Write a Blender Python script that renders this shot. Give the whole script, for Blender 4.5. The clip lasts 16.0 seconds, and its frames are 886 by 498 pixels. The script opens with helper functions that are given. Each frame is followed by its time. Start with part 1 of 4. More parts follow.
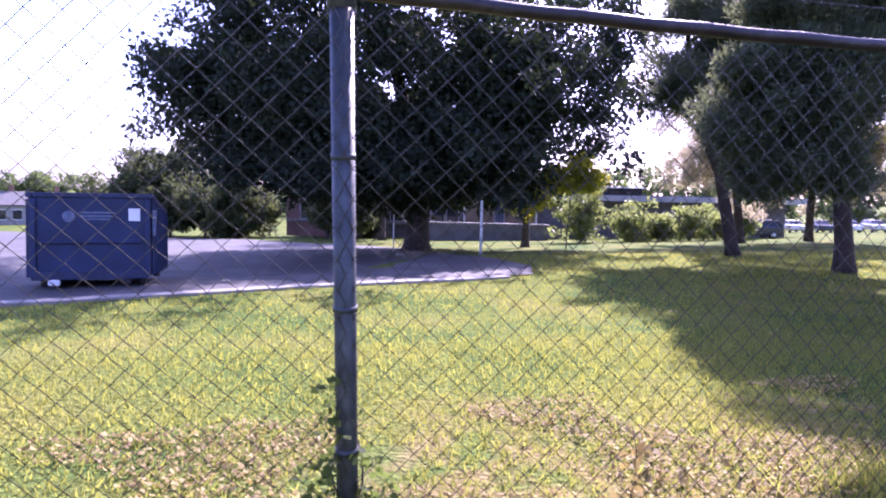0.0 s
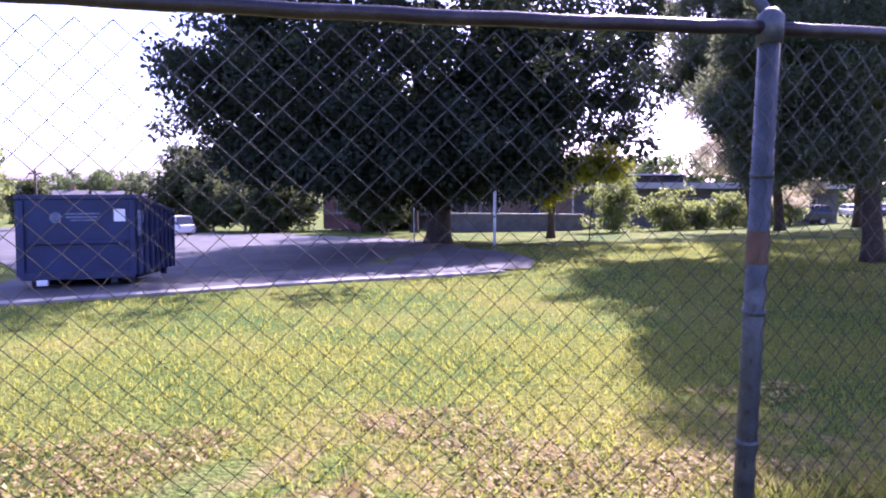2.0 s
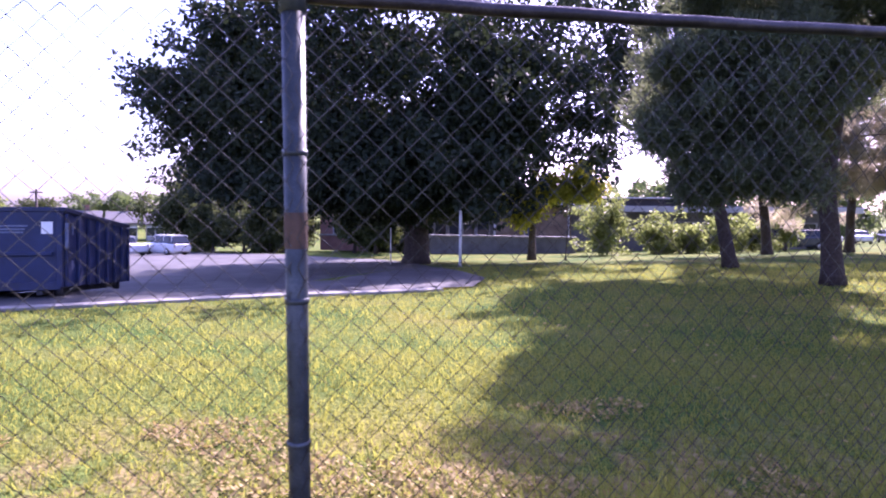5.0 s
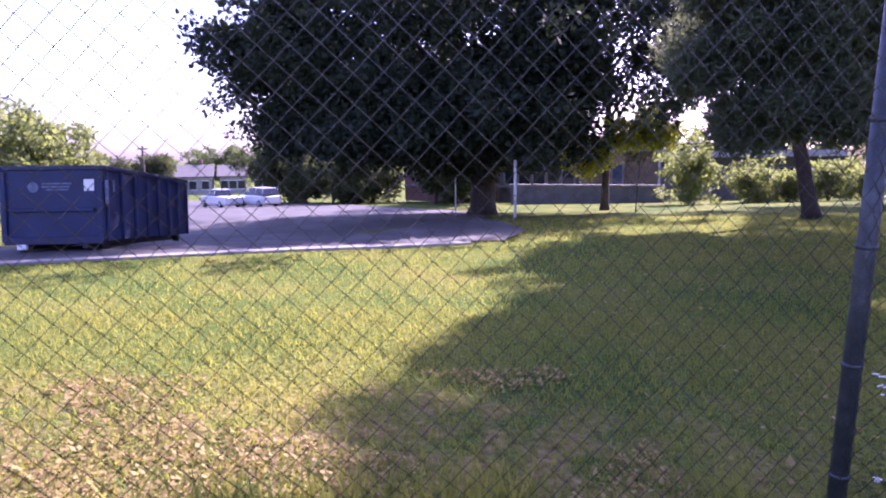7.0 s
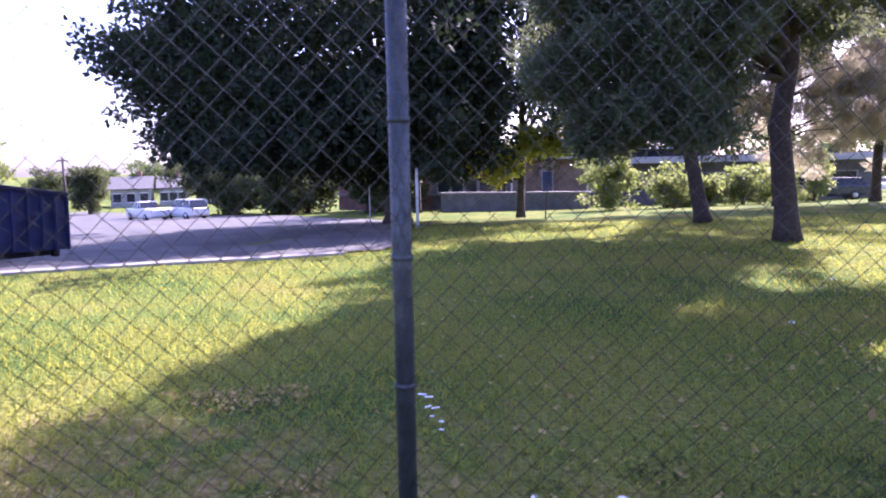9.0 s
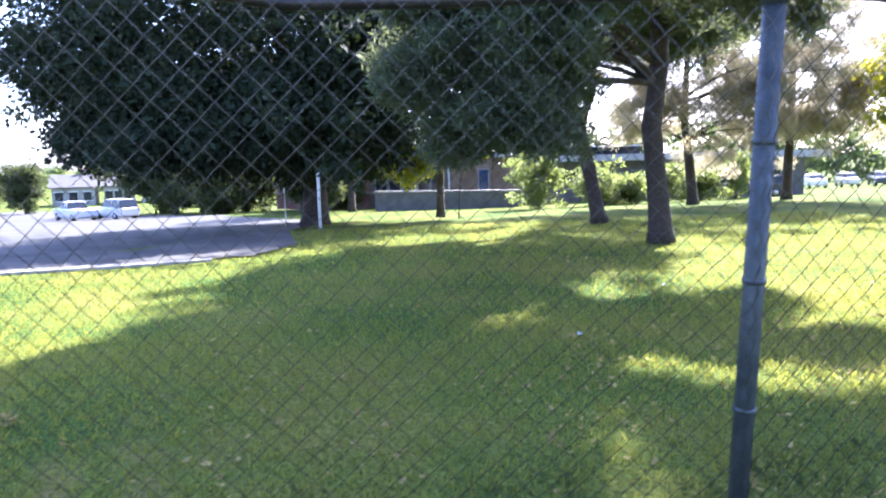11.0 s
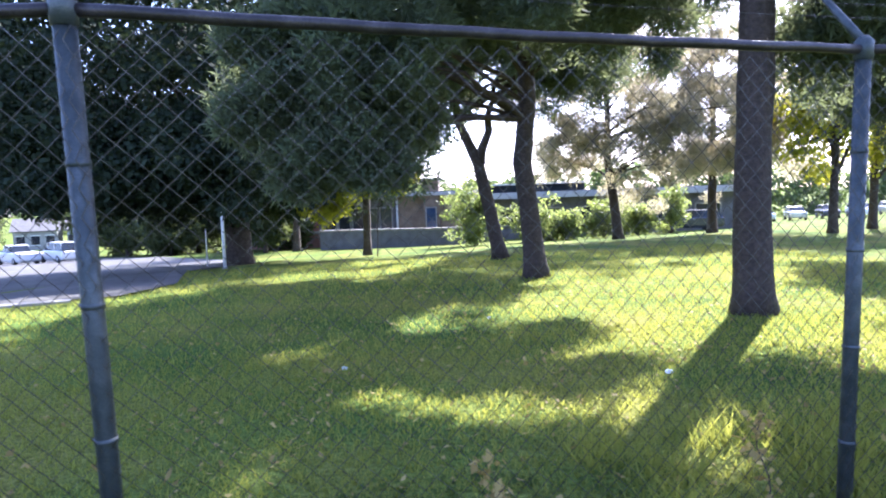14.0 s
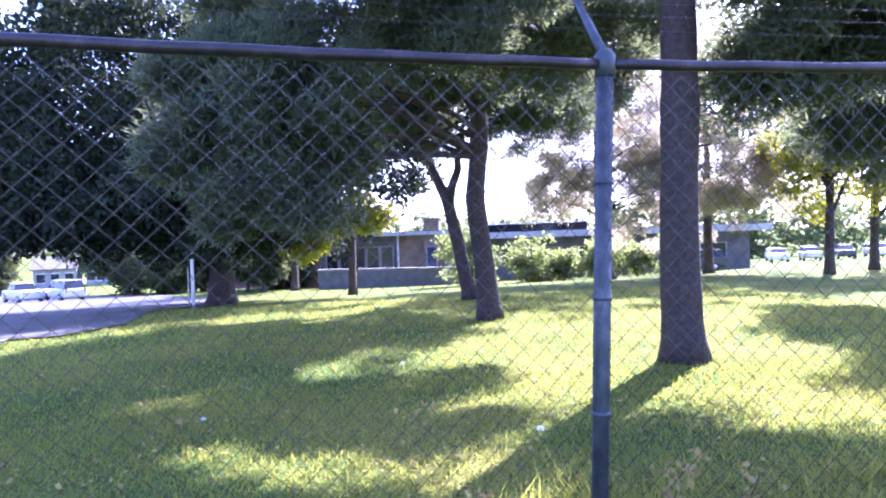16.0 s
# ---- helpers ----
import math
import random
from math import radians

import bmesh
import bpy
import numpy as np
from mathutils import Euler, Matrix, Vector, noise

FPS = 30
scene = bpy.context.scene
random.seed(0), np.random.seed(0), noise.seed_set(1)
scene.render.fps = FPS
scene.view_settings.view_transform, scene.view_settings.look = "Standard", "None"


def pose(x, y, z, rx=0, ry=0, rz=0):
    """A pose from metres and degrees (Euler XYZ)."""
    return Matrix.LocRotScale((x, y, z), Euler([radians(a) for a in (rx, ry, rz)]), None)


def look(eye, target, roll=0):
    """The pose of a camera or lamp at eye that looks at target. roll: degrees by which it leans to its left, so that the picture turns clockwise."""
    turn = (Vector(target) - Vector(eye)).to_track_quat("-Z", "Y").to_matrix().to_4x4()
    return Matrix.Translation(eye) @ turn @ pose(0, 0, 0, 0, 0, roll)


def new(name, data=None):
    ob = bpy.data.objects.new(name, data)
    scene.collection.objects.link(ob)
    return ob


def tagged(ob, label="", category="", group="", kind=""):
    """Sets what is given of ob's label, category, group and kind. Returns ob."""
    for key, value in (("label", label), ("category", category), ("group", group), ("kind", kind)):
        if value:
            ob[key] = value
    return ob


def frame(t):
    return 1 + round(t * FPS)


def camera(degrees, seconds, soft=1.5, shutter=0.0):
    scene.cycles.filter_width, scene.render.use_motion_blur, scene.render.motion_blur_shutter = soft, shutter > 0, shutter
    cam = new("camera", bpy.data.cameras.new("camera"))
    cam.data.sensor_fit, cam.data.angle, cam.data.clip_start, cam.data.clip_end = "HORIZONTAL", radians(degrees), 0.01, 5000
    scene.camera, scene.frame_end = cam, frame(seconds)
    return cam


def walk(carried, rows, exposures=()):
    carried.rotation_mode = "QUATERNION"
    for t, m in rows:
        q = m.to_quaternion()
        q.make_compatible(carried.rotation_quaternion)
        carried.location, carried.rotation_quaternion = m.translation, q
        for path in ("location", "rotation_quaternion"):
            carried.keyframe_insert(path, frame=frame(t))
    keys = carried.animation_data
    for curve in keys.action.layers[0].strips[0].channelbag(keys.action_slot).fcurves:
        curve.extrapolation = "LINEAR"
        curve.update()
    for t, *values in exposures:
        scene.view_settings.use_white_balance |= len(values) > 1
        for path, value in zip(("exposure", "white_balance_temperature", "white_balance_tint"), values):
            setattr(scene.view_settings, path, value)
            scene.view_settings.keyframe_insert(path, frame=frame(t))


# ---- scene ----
cam = camera(67.4, 16.0, soft=2.0, shutter=0.3)
PATH = [
    (0, (1.468, 0.443, 1.605), (1.174, 2.414, 1.442), 1.2),
    (0.5, (1.761, 0.485, 1.543), (1.385, 2.445, 1.422), -0.1),
    (1, (1.999, 0.703, 1.617), (1.622, 2.658, 1.428), 2.4),
    (1.5, (2.328, 0.815, 1.66), (1.883, 2.761, 1.548), 0.5),
    (2, (2.586, 0.922, 1.68), (2.133, 2.86, 1.486), 0.0),
    (2.5, (2.717, 0.801, 1.606), (2.283, 2.749, 1.487), 0.4),
    (3, (2.976, 0.91, 1.619), (2.613, 2.873, 1.489), 0.3),
    (3.5, (3.26, 0.951, 1.592), (2.843, 2.905, 1.49), -0.0),
    (5.8, (4.632, 1.658, 1.543), (4.013, 3.555, 1.412), 0.9),
    (6, (4.801, 1.684, 1.549), (4.129, 3.565, 1.441), 0.7),
    (6.5, (5.05, 1.86, 1.58), (4.335, 3.722, 1.432), 0.1),
    (7, (5.338, 2.195, 1.593), (4.53, 4.003, 1.319), -0.6),
    (7.5, (5.623, 2.371, 1.582), (4.729, 4.14, 1.318), -1.4),
    (8, (5.974, 2.504, 1.511), (5.132, 4.305, 1.29), -0.2),
    (8.2, (6.157, 2.569, 1.514), (5.423, 4.416, 1.29), 0.1),
    (10.3, (7.64, 3.45, 1.63), (6.972, 5.3, 1.267), -3.1),
    (10.5, (7.90, 3.42, 1.625), (7.214, 5.253, 1.213), -4.8),
    (11, (8.222, 3.637, 1.673), (7.626, 5.528, 1.408), -1.3),
    (11.5, (8.491, 3.699, 1.648), (7.95, 5.616, 1.467), -1.1),
    (12, (8.896, 3.499, 1.557), (8.341, 5.418, 1.471), -1.2),
    (12.5, (9.198, 3.808, 1.646), (8.682, 5.731, 1.46), -3.5),
    (13, (9.47, 4.012, 1.622), (9.003, 5.948, 1.442), -1.1),
    (13.5, (9.82, 4.164, 1.592), (9.387, 6.11, 1.434), -0.6),
    (14, (10.212, 4.275, 1.559), (9.662, 6.192, 1.409), -2.0),
    (14.5, (10.449, 4.448, 1.503), (9.934, 6.379, 1.45), 0.9),
    (15, (10.786, 4.715, 1.529), (10.338, 6.662, 1.436), 0.4),
    (15.5, (11.105, 4.797, 1.499), (10.589, 6.729, 1.466), 0.0),
    (16, (11.41, 5.08, 1.509), (10.793, 6.982, 1.479), -1.9),
]
walk(cam, [(t, look(eye, target, roll)) for t, eye, target, roll in PATH], exposures=((0.0, 2.08, 5000, 66), (8.2, 2.08, 5200, 72), (10.3, 2.95, 5000, 34), (13.5, 2.82, 4950, 32), (15.0, 2.65, 5000, 32), (16.0, 3.1, 4700, 54)))

# ---- world and sun ----
SUN_AZ, SUN_EL = radians(16.0), radians(38.0)
world = bpy.data.worlds.new("sky")
scene.world = world
world.use_nodes = True
wn = world.node_tree.nodes
sky = wn.new("ShaderNodeTexSky")
sky.sky_type = "NISHITA"
sky.sun_disc = False
sky.sun_elevation, sky.sun_rotation = SUN_EL, SUN_AZ
sky.air_density, sky.dust_density, sky.ozone_density = 1.0, 2.0, 1.0
wn["Background"].inputs["Strength"].default_value = 0.10
haze = wn.new("ShaderNodeHueSaturation")
haze.inputs["Saturation"].default_value = 0.88
world.node_tree.links.new(sky.outputs["Color"], haze.inputs["Color"])
world.node_tree.links.new(haze.outputs["Color"], wn["Background"].inputs["Color"])
sun_data = bpy.data.lights.new("sun", "SUN")
sun_data.energy, sun_data.angle, sun_data.color = 5.0, radians(0.6), (1.0, 0.895, 0.60)
sun = new("sun", sun_data)
sun_dir = Vector((math.sin(SUN_AZ) * math.cos(SUN_EL), math.cos(SUN_AZ) * math.cos(SUN_EL), math.sin(SUN_EL)))
sun.matrix_world = look(sun_dir * 100, (0, 0, 0))

# ---- materials ----


def surface(name, colors, scale=8.0, rough=0.7, metal=0.0, bump=0.2, fine=90.0, spread=0.25, coords="Object", gloss=0.5):
    """A mix of colours by coarse and fine noise, with fine relief."""
    m = bpy.data.materials.new(name)
    m.use_nodes = True
    n, l = m.node_tree.nodes, m.node_tree.links
    b = n["Principled BSDF"]
    tc = n.new("ShaderNodeTexCoord")
    coarse = n.new("ShaderNodeTexNoise")
    coarse.inputs["Scale"].default_value, coarse.inputs["Detail"].default_value = scale, 6.0
    grain = n.new("ShaderNodeTexNoise")
    grain.inputs["Scale"].default_value, grain.inputs["Detail"].default_value = fine, 3.0
    for t in (coarse, grain):
        l.new(tc.outputs[coords], t.inputs["Vector"])
    mix = n.new("ShaderNodeMath")
    mix.operation = "MULTIPLY_ADD"
    l.new(grain.outputs["Fac"], mix.inputs[0])
    mix.inputs[1].default_value = spread * 2
    add = n.new("ShaderNodeMath")
    add.operation = "SUBTRACT"
    l.new(coarse.outputs["Fac"], add.inputs[0])
    add.inputs[1].default_value = spread
    l.new(add.outputs[0], mix.inputs[2])
    ramp = n.new("ShaderNodeValToRGB")
    el = ramp.color_ramp.elements
    while len(el) < len(colors):
        el.new(0.5)
    for i, c in enumerate(colors):
        el[i].position = 0.28 + 0.44 * i / max(1, len(colors) - 1)
        el[i].color = (*c, 1)
    l.new(mix.outputs[0], ramp.inputs["Fac"])
    l.new(ramp.outputs["Color"], b.inputs["Base Color"])
    b.inputs["Roughness"].default_value, b.inputs["Metallic"].default_value = rough, metal
    b.inputs["Specular IOR Level"].default_value = gloss
    if bump:
        bp = n.new("ShaderNodeBump")
        bp.inputs["Strength"].default_value, bp.inputs["Distance"].default_value = bump, 0.02
        l.new(mix.outputs[0], bp.inputs["Height"])
        l.new(bp.outputs["Normal"], b.inputs["Normal"])
    return m


def foliage(name, dark, light, through_colour, amount=0.45, rough=0.5, gloss=0.3):
    """Leaves that let light through, each leaf with a tone of its own."""
    m = bpy.data.materials.new(name)
    m.use_nodes = True
    n, l = m.node_tree.nodes, m.node_tree.links
    b = n["Principled BSDF"]
    geo = n.new("ShaderNodeNewGeometry")
    ramp = n.new("ShaderNodeValToRGB")
    ramp.color_ramp.elements[0].color, ramp.color_ramp.elements[1].color = (*dark, 1), (*light, 1)
    l.new(geo.outputs["Random Per Island"], ramp.inputs["Fac"])
    l.new(ramp.outputs["Color"], b.inputs["Base Color"])
    b.inputs["Roughness"].default_value = rough
    b.inputs["Specular IOR Level"].default_value = gloss
    tr = n.new("ShaderNodeBsdfTranslucent")
    tint = n.new("ShaderNodeMix")
    tint.data_type = "RGBA"
    tint.inputs[0].default_value = 0.75
    l.new(ramp.outputs["Color"], tint.inputs[6])
    tint.inputs[7].default_value = (*through_colour, 1)
    l.new(tint.outputs[2], tr.inputs["Color"])
    mx = n.new("ShaderNodeMixShader")
    mx.inputs["Fac"].default_value = amount
    l.new(b.outputs[0], mx.inputs[1])
    l.new(tr.outputs[0], mx.inputs[2])
    l.new(mx.outputs[0], n["Material Output"].inputs["Surface"])
    return m


M = {}
M["galvanised"] = surface("galvanised_steel", [(0.032, 0.04, 0.044), (0.05, 0.06, 0.064), (0.085, 0.095, 0.10)], 14, 0.5, 0.4, 0.1, 160)
M["wire"] = surface("galvanised_wire", [(0.05, 0.047, 0.043), (0.10, 0.095, 0.086)], 30, 0.42, 0.9, 0.0, 200)
M["rail"] = surface("weathered_rail", [(0.016, 0.013, 0.014), (0.027, 0.022, 0.023), (0.055, 0.046, 0.046)], 9, 0.42, 0.4, 0.15, 130)
M["rust"] = surface("rust", [(0.07, 0.042, 0.028), (0.12, 0.068, 0.038)], 20, 0.85, 0.0, 0.3, 200)
M["bark"] = surface("bark", [(0.028, 0.02, 0.016), (0.05, 0.037, 0.029), (0.08, 0.06, 0.048)], 12, 0.9, 0.0, 1.0, 45)
M["pine_bark"] = surface("pine_bark", [(0.022, 0.015, 0.011), (0.038, 0.026, 0.02), (0.06, 0.042, 0.032)], 16, 0.9, 0.0, 1.0, 40)
M["asphalt"] = surface("worn_asphalt", [(0.032, 0.031, 0.03), (0.052, 0.05, 0.048), (0.09, 0.087, 0.083)], 0.9, 0.85, 0.0, 0.3, 120)
M["concrete"] = surface("concrete", [(0.15, 0.145, 0.13), (0.27, 0.26, 0.235)], 3, 0.85, 0.0, 0.2, 90)
M["blue"] = surface("blue_paint", [(0.002, 0.007, 0.035), (0.004, 0.012, 0.056), (0.006, 0.019, 0.076)], 2.2, 0.6, 0.0, 0.08, 60)
M["blue_dark"] = surface("scuffed_blue_paint", [(0.006, 0.010, 0.032), (0.012, 0.02, 0.065)], 5, 0.6, 0.0, 0.1, 60)
M["black"] = surface("black_rubber", [(0.012, 0.012, 0.013), (0.03, 0.03, 0.03)], 9, 0.7, 0.0, 0.1, 90)
M["white"] = surface("white_paint", [(0.62, 0.62, 0.60), (0.80, 0.80, 0.78)], 3, 0.5, 0.0, 0.05, 60)
M["car_white"] = surface("white_car_paint", [(0.70, 0.70, 0.70), (0.80, 0.80, 0.80)], 1, 0.2, 0.0, 0.0, 60)
M["car_silver"] = surface("silver_car_paint", [(0.42, 0.43, 0.45), (0.55, 0.56, 0.58)], 1, 0.25, 0.5, 0.0, 60)
M["car_dark"] = surface("dark_car_paint", [(0.03, 0.035, 0.05), (0.06, 0.07, 0.10)], 1, 0.2, 0.2, 0.0, 60)
M["glass_dark"] = surface("dark_glass", [(0.012, 0.016, 0.024), (0.02, 0.026, 0.036)], 2, 0.08, 0.0, 0.0, 20)
M["glass_blue"] = surface("blue_window_glass", [(0.03, 0.05, 0.10), (0.05, 0.08, 0.15)], 2, 0.1, 0.0, 0.0, 20)
M["brick"] = surface("tan_brick", [(0.14, 0.10, 0.07), (0.20, 0.15, 0.105), (0.26, 0.20, 0.15)], 2.5, 0.85, 0.0, 0.3, 70)
M["red_brick"] = surface("red_brick", [(0.16, 0.08, 0.06), (0.24, 0.13, 0.10)], 2.5, 0.85, 0.0, 0.3, 70)
M["grey_wall"] = surface("grey_block", [(0.09, 0.09, 0.095), (0.15, 0.15, 0.16)], 2.5, 0.85, 0.0, 0.2, 70)
M["siding"] = surface("pale_siding", [(0.24, 0.235, 0.225), (0.34, 0.335, 0.32)], 2, 0.7, 0.0, 0.1, 40)
M["shingle"] = surface("grey_shingle", [(0.07, 0.068, 0.068), (0.13, 0.125, 0.125)], 4, 0.9, 0.0, 0.3, 60)
M["roof_pale"] = surface("pale_roof_metal", [(0.34, 0.35, 0.38), (0.46, 0.47, 0.50)], 1.2, 0.5, 0.1, 0.05, 50)
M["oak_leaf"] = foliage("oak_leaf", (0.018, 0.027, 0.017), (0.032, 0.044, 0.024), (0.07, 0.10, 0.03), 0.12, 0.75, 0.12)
M["maple_leaf"] = foliage("maple_leaf", (0.05, 0.09, 0.012), (0.14, 0.17, 0.022), (0.60, 0.58, 0.02), 0.62)
M["bush_leaf"] = foliage("bush_leaf", (0.06, 0.095, 0.03), (0.13, 0.16, 0.05), (0.34, 0.40, 0.09), 0.5)
M["far_leaf"] = foliage("far_leaf", (0.05, 0.08, 0.03), (0.10, 0.14, 0.05), (0.20, 0.26, 0.07), 0.4)
# far_leaf darkened for backlit trees beyond the drive: shade is in the colour
M["shade_leaf"] = foliage("shaded_far_leaf", (0.026, 0.040, 0.016), (0.055, 0.072, 0.027), (0.16, 0.19, 0.05), 0.35, 0.65, 0.2)
M["needle"] = foliage("pine_needle", (0.032, 0.046, 0.029), (0.078, 0.102, 0.056), (0.27, 0.31, 0.13), 0.38, 0.65, 0.2)
# paler, tanner copy of pine_needle: sun on the far crowns is in the colour
M["sunlit_needle"] = foliage("sunlit_pine_needle", (0.15, 0.14, 0.08), (0.32, 0.285, 0.17), (0.55, 0.49, 0.30), 0.55)
M["ivy"] = foliage("ivy_leaf", (0.02, 0.036, 0.012), (0.06, 0.085, 0.022), (0.22, 0.3, 0.05), 0.4, 0.7, 0.1)
M["blade"] = foliage("grass_blade", (0.062, 0.115, 0.028), (0.145, 0.172, 0.05), (0.47, 0.47, 0.06), 0.5, 0.8, 0.1)
M["dry_leaf"] = foliage("dry_leaf", (0.16, 0.11, 0.03), (0.38, 0.30, 0.105), (0.42, 0.32, 0.09), 0.3, 0.7)
# white frames greyed: the shade on the school's front is put into the colour
M["frame"] = surface("shaded_frame_paint", [(0.20, 0.20, 0.205), (0.30, 0.30, 0.31)], 3, 0.6, 0.0, 0.05, 60)
M["faded"] = surface("faded_lettering", [(0.05, 0.07, 0.14), (0.16, 0.18, 0.24)], 14, 0.7, 0.0, 0.0, 90)
M["litter"] = surface("crumpled_paper", [(0.70, 0.70, 0.70), (0.85, 0.85, 0.84)], 12, 0.7, 0.0, 0.3, 80)

# lawn: green and yellow growth, with bare dry earth along the fence
FENCE_N = Vector((-0.441, 0.898, 0.0))


def lawn_material():
    m = bpy.data.materials.new("lawn")
    m.use_nodes = True
    n, l = m.node_tree.nodes, m.node_tree.links
    b = n["Principled BSDF"]
    b.inputs["Roughness"].default_value = 1.0
    b.inputs["Specular IOR Level"].default_value = 0.05
    geo = n.new("ShaderNodeNewGeometry")

    def noise_at(scale, detail=5.0):
        t = n.new("ShaderNodeTexNoise")
        t.inputs["Scale"].default_value, t.inputs["Detail"].default_value = scale, detail
        l.new(geo.outputs["Position"], t.inputs["Vector"])
        return t.outputs["Fac"]

    def ramp_of(src, stops):
        r = n.new("ShaderNodeValToRGB")
        e = r.color_ramp.elements
        while len(e) < len(stops):
            e.new(0.5)
        for i, (p, c) in enumerate(stops):
            e[i].position, e[i].color = p, (*c, 1)
        l.new(src, r.inputs["Fac"])
        return r.outputs["Color"]

    def blend(fac, a, c, kind="MIX"):
        x = n.new("ShaderNodeMix")
        x.data_type, x.blend_type = "RGBA", kind
        if isinstance(fac, float):
            x.inputs[0].default_value = fac
        else:
            l.new(fac, x.inputs[0])
        l.new(a, x.inputs[6])
        l.new(c, x.inputs[7])
        return x.outputs[2]

    grass = ramp_of(noise_at(0.55), [(0.35, (0.072, 0.125, 0.026)), (0.5, (0.128, 0.165, 0.032)), (0.66, (0.195, 0.195, 0.046))])
    tufts = ramp_of(noise_at(26.0, 3.0), [(0.3, (0.35, 0.38, 0.33)), (0.6, (1.0, 1.0, 1.0)), (0.75, (1.45, 1.4, 1.2))])
    grass = blend(1.0, grass, tufts, "MULTIPLY")
    soil = ramp_of(noise_at(14.0, 6.0), [(0.3, (0.12, 0.082, 0.035)), (0.5, (0.22, 0.16, 0.065)), (0.68, (0.31, 0.25, 0.11))])
    # distance from the fence line
    dot = n.new("ShaderNodeVectorMath")
    dot.operation = "DOT_PRODUCT"
    l.new(geo.outputs["Position"], dot.inputs[0])
    dot.inputs[1].default_value = FENCE_N
    wob = n.new("ShaderNodeMath")
    wob.operation = "MULTIPLY_ADD"
    l.new(noise_at(0.7, 4.0), wob.inputs[0])
    wob.inputs[1].default_value = 4.5
    l.new(dot.outputs["Value"], wob.inputs[2])
    band = n.new("ShaderNodeValToRGB")
    e = band.color_ramp.elements
    e[0].position, e[0].color = 0.0, (0.55, 0.55, 0.55, 1)
    e[1].position, e[1].color = 1.0, (0, 0, 0, 1)
    for p, v in ((0.35, 0.85), (0.52, 0.8), (0.72, 0.05)):
        x = e.new(p)
        x.color = (v, v, v, 1)
    rng = n.new("ShaderNodeMapRange")
    rng.inputs["From Min"].default_value, rng.inputs["From Max"].default_value = 3.2, 8.2
    l.new(wob.outputs[0], rng.inputs["Value"])
    l.new(rng.outputs["Result"], band.inputs["Fac"])
    # the bare strip ends part of the way along the fence
    run = n.new("ShaderNodeVectorMath")
    run.operation = "DOT_PRODUCT"
    l.new(geo.outputs["Position"], run.inputs[0])
    run.inputs[1].default_value = (0.898, 0.441, 0.0)
    end = n.new("ShaderNodeMapRange")
    end.inputs["From Min"].default_value, end.inputs["From Max"].default_value = 6.6, 8.6
    end.inputs["To Min"].default_value, end.inputs["To Max"].default_value = 1.0, 0.12
    l.new(run.outputs["Value"], end.inputs["Value"])
    start = n.new("ShaderNodeMapRange")
    start.inputs["From Min"].default_value, start.inputs["From Max"].default_value = 1.2, 3.2
    start.inputs["To Min"].default_value, start.inputs["To Max"].default_value = 0.15, 1.0
    l.new(run.outputs["Value"], start.inputs["Value"])
    patch = ramp_of(noise_at(3.2, 5.0), [(0.38, (0, 0, 0)), (0.58, (1, 1, 1))])
    mask = blend(1.0, blend(1.0, blend(1.0, band.outputs["Color"], patch, "MULTIPLY"), end.outputs["Result"], "MULTIPLY"), start.outputs["Result"], "MULTIPLY")
    col = blend(mask, grass, soil)
    l.new(col, b.inputs["Base Color"])
    bp = n.new("ShaderNodeBump")
    bp.inputs["Strength"].default_value, bp.inputs["Distance"].default_value = 0.9, 0.05
    l.new(noise_at(22.0, 4.0), bp.inputs["Height"])
    l.new(bp.outputs["Normal"], b.inputs["Normal"])
    return m


M["lawn"] = lawn_material()

# ---- mesh helpers ----
rng = np.random.default_rng(5)


def mesh_of(name, verts, faces, material, smooth=False):
    me = bpy.data.meshes.new(name)
    me.from_pydata([tuple(v) for v in verts], [], faces)
    me.materials.append(material)
    if smooth:
        me.polygons.foreach_set("use_smooth", [True] * len(me.polygons))
    me.update()
    return me


def quads_mesh(name, verts, count, corners, material):
    """A mesh of many separate small faces from an array of corners."""
    me = bpy.data.meshes.new(name)
    me.vertices.add(count * corners)
    me.vertices.foreach_set("co", np.asarray(verts, dtype=np.float32).ravel())
    me.loops.add(count * corners)
    me.loops.foreach_set("vertex_index", np.arange(count * corners, dtype=np.int32))
    me.polygons.add(count)
    me.polygons.foreach_set("loop_start", np.arange(0, count * corners, corners, dtype=np.int32))
    me.materials.append(material)
    me.update(calc_edges=True)
    return me


def part(name, me, parent=None, label="", m=None):
    ob = new(name, me)
    if parent is not None:
        ob.parent = parent
    if m is not None:
        ob.matrix_basis = m
    if label:
        tagged(ob, label)
    return ob


def thing(name, place, label, category, group="", kind="", turn=0.0):
    ob = new(name)
    ob.empty_display_size = 0.2
    ob.matrix_basis = Matrix.Translation(place) @ pose(0, 0, 0, 0, 0, turn)
    return tagged(ob, label, category, group, kind)


def box_mesh(name, size, material, bevel=0.01, at=(0, 0, 0), segments=1):
    bm = bmesh.new()
    bmesh.ops.create_cube(bm, size=1)
    bmesh.ops.scale(bm, vec=size, verts=bm.verts)
    if bevel:
        bmesh.ops.bevel(bm, geom=bm.edges[:], offset=bevel, segments=segments, affect="EDGES")
    bmesh.ops.translate(bm, vec=at, verts=bm.verts)
    me = bpy.data.meshes.new(name)
    bm.to_mesh(me)
    bm.free()
    me.materials.append(material)
    return me


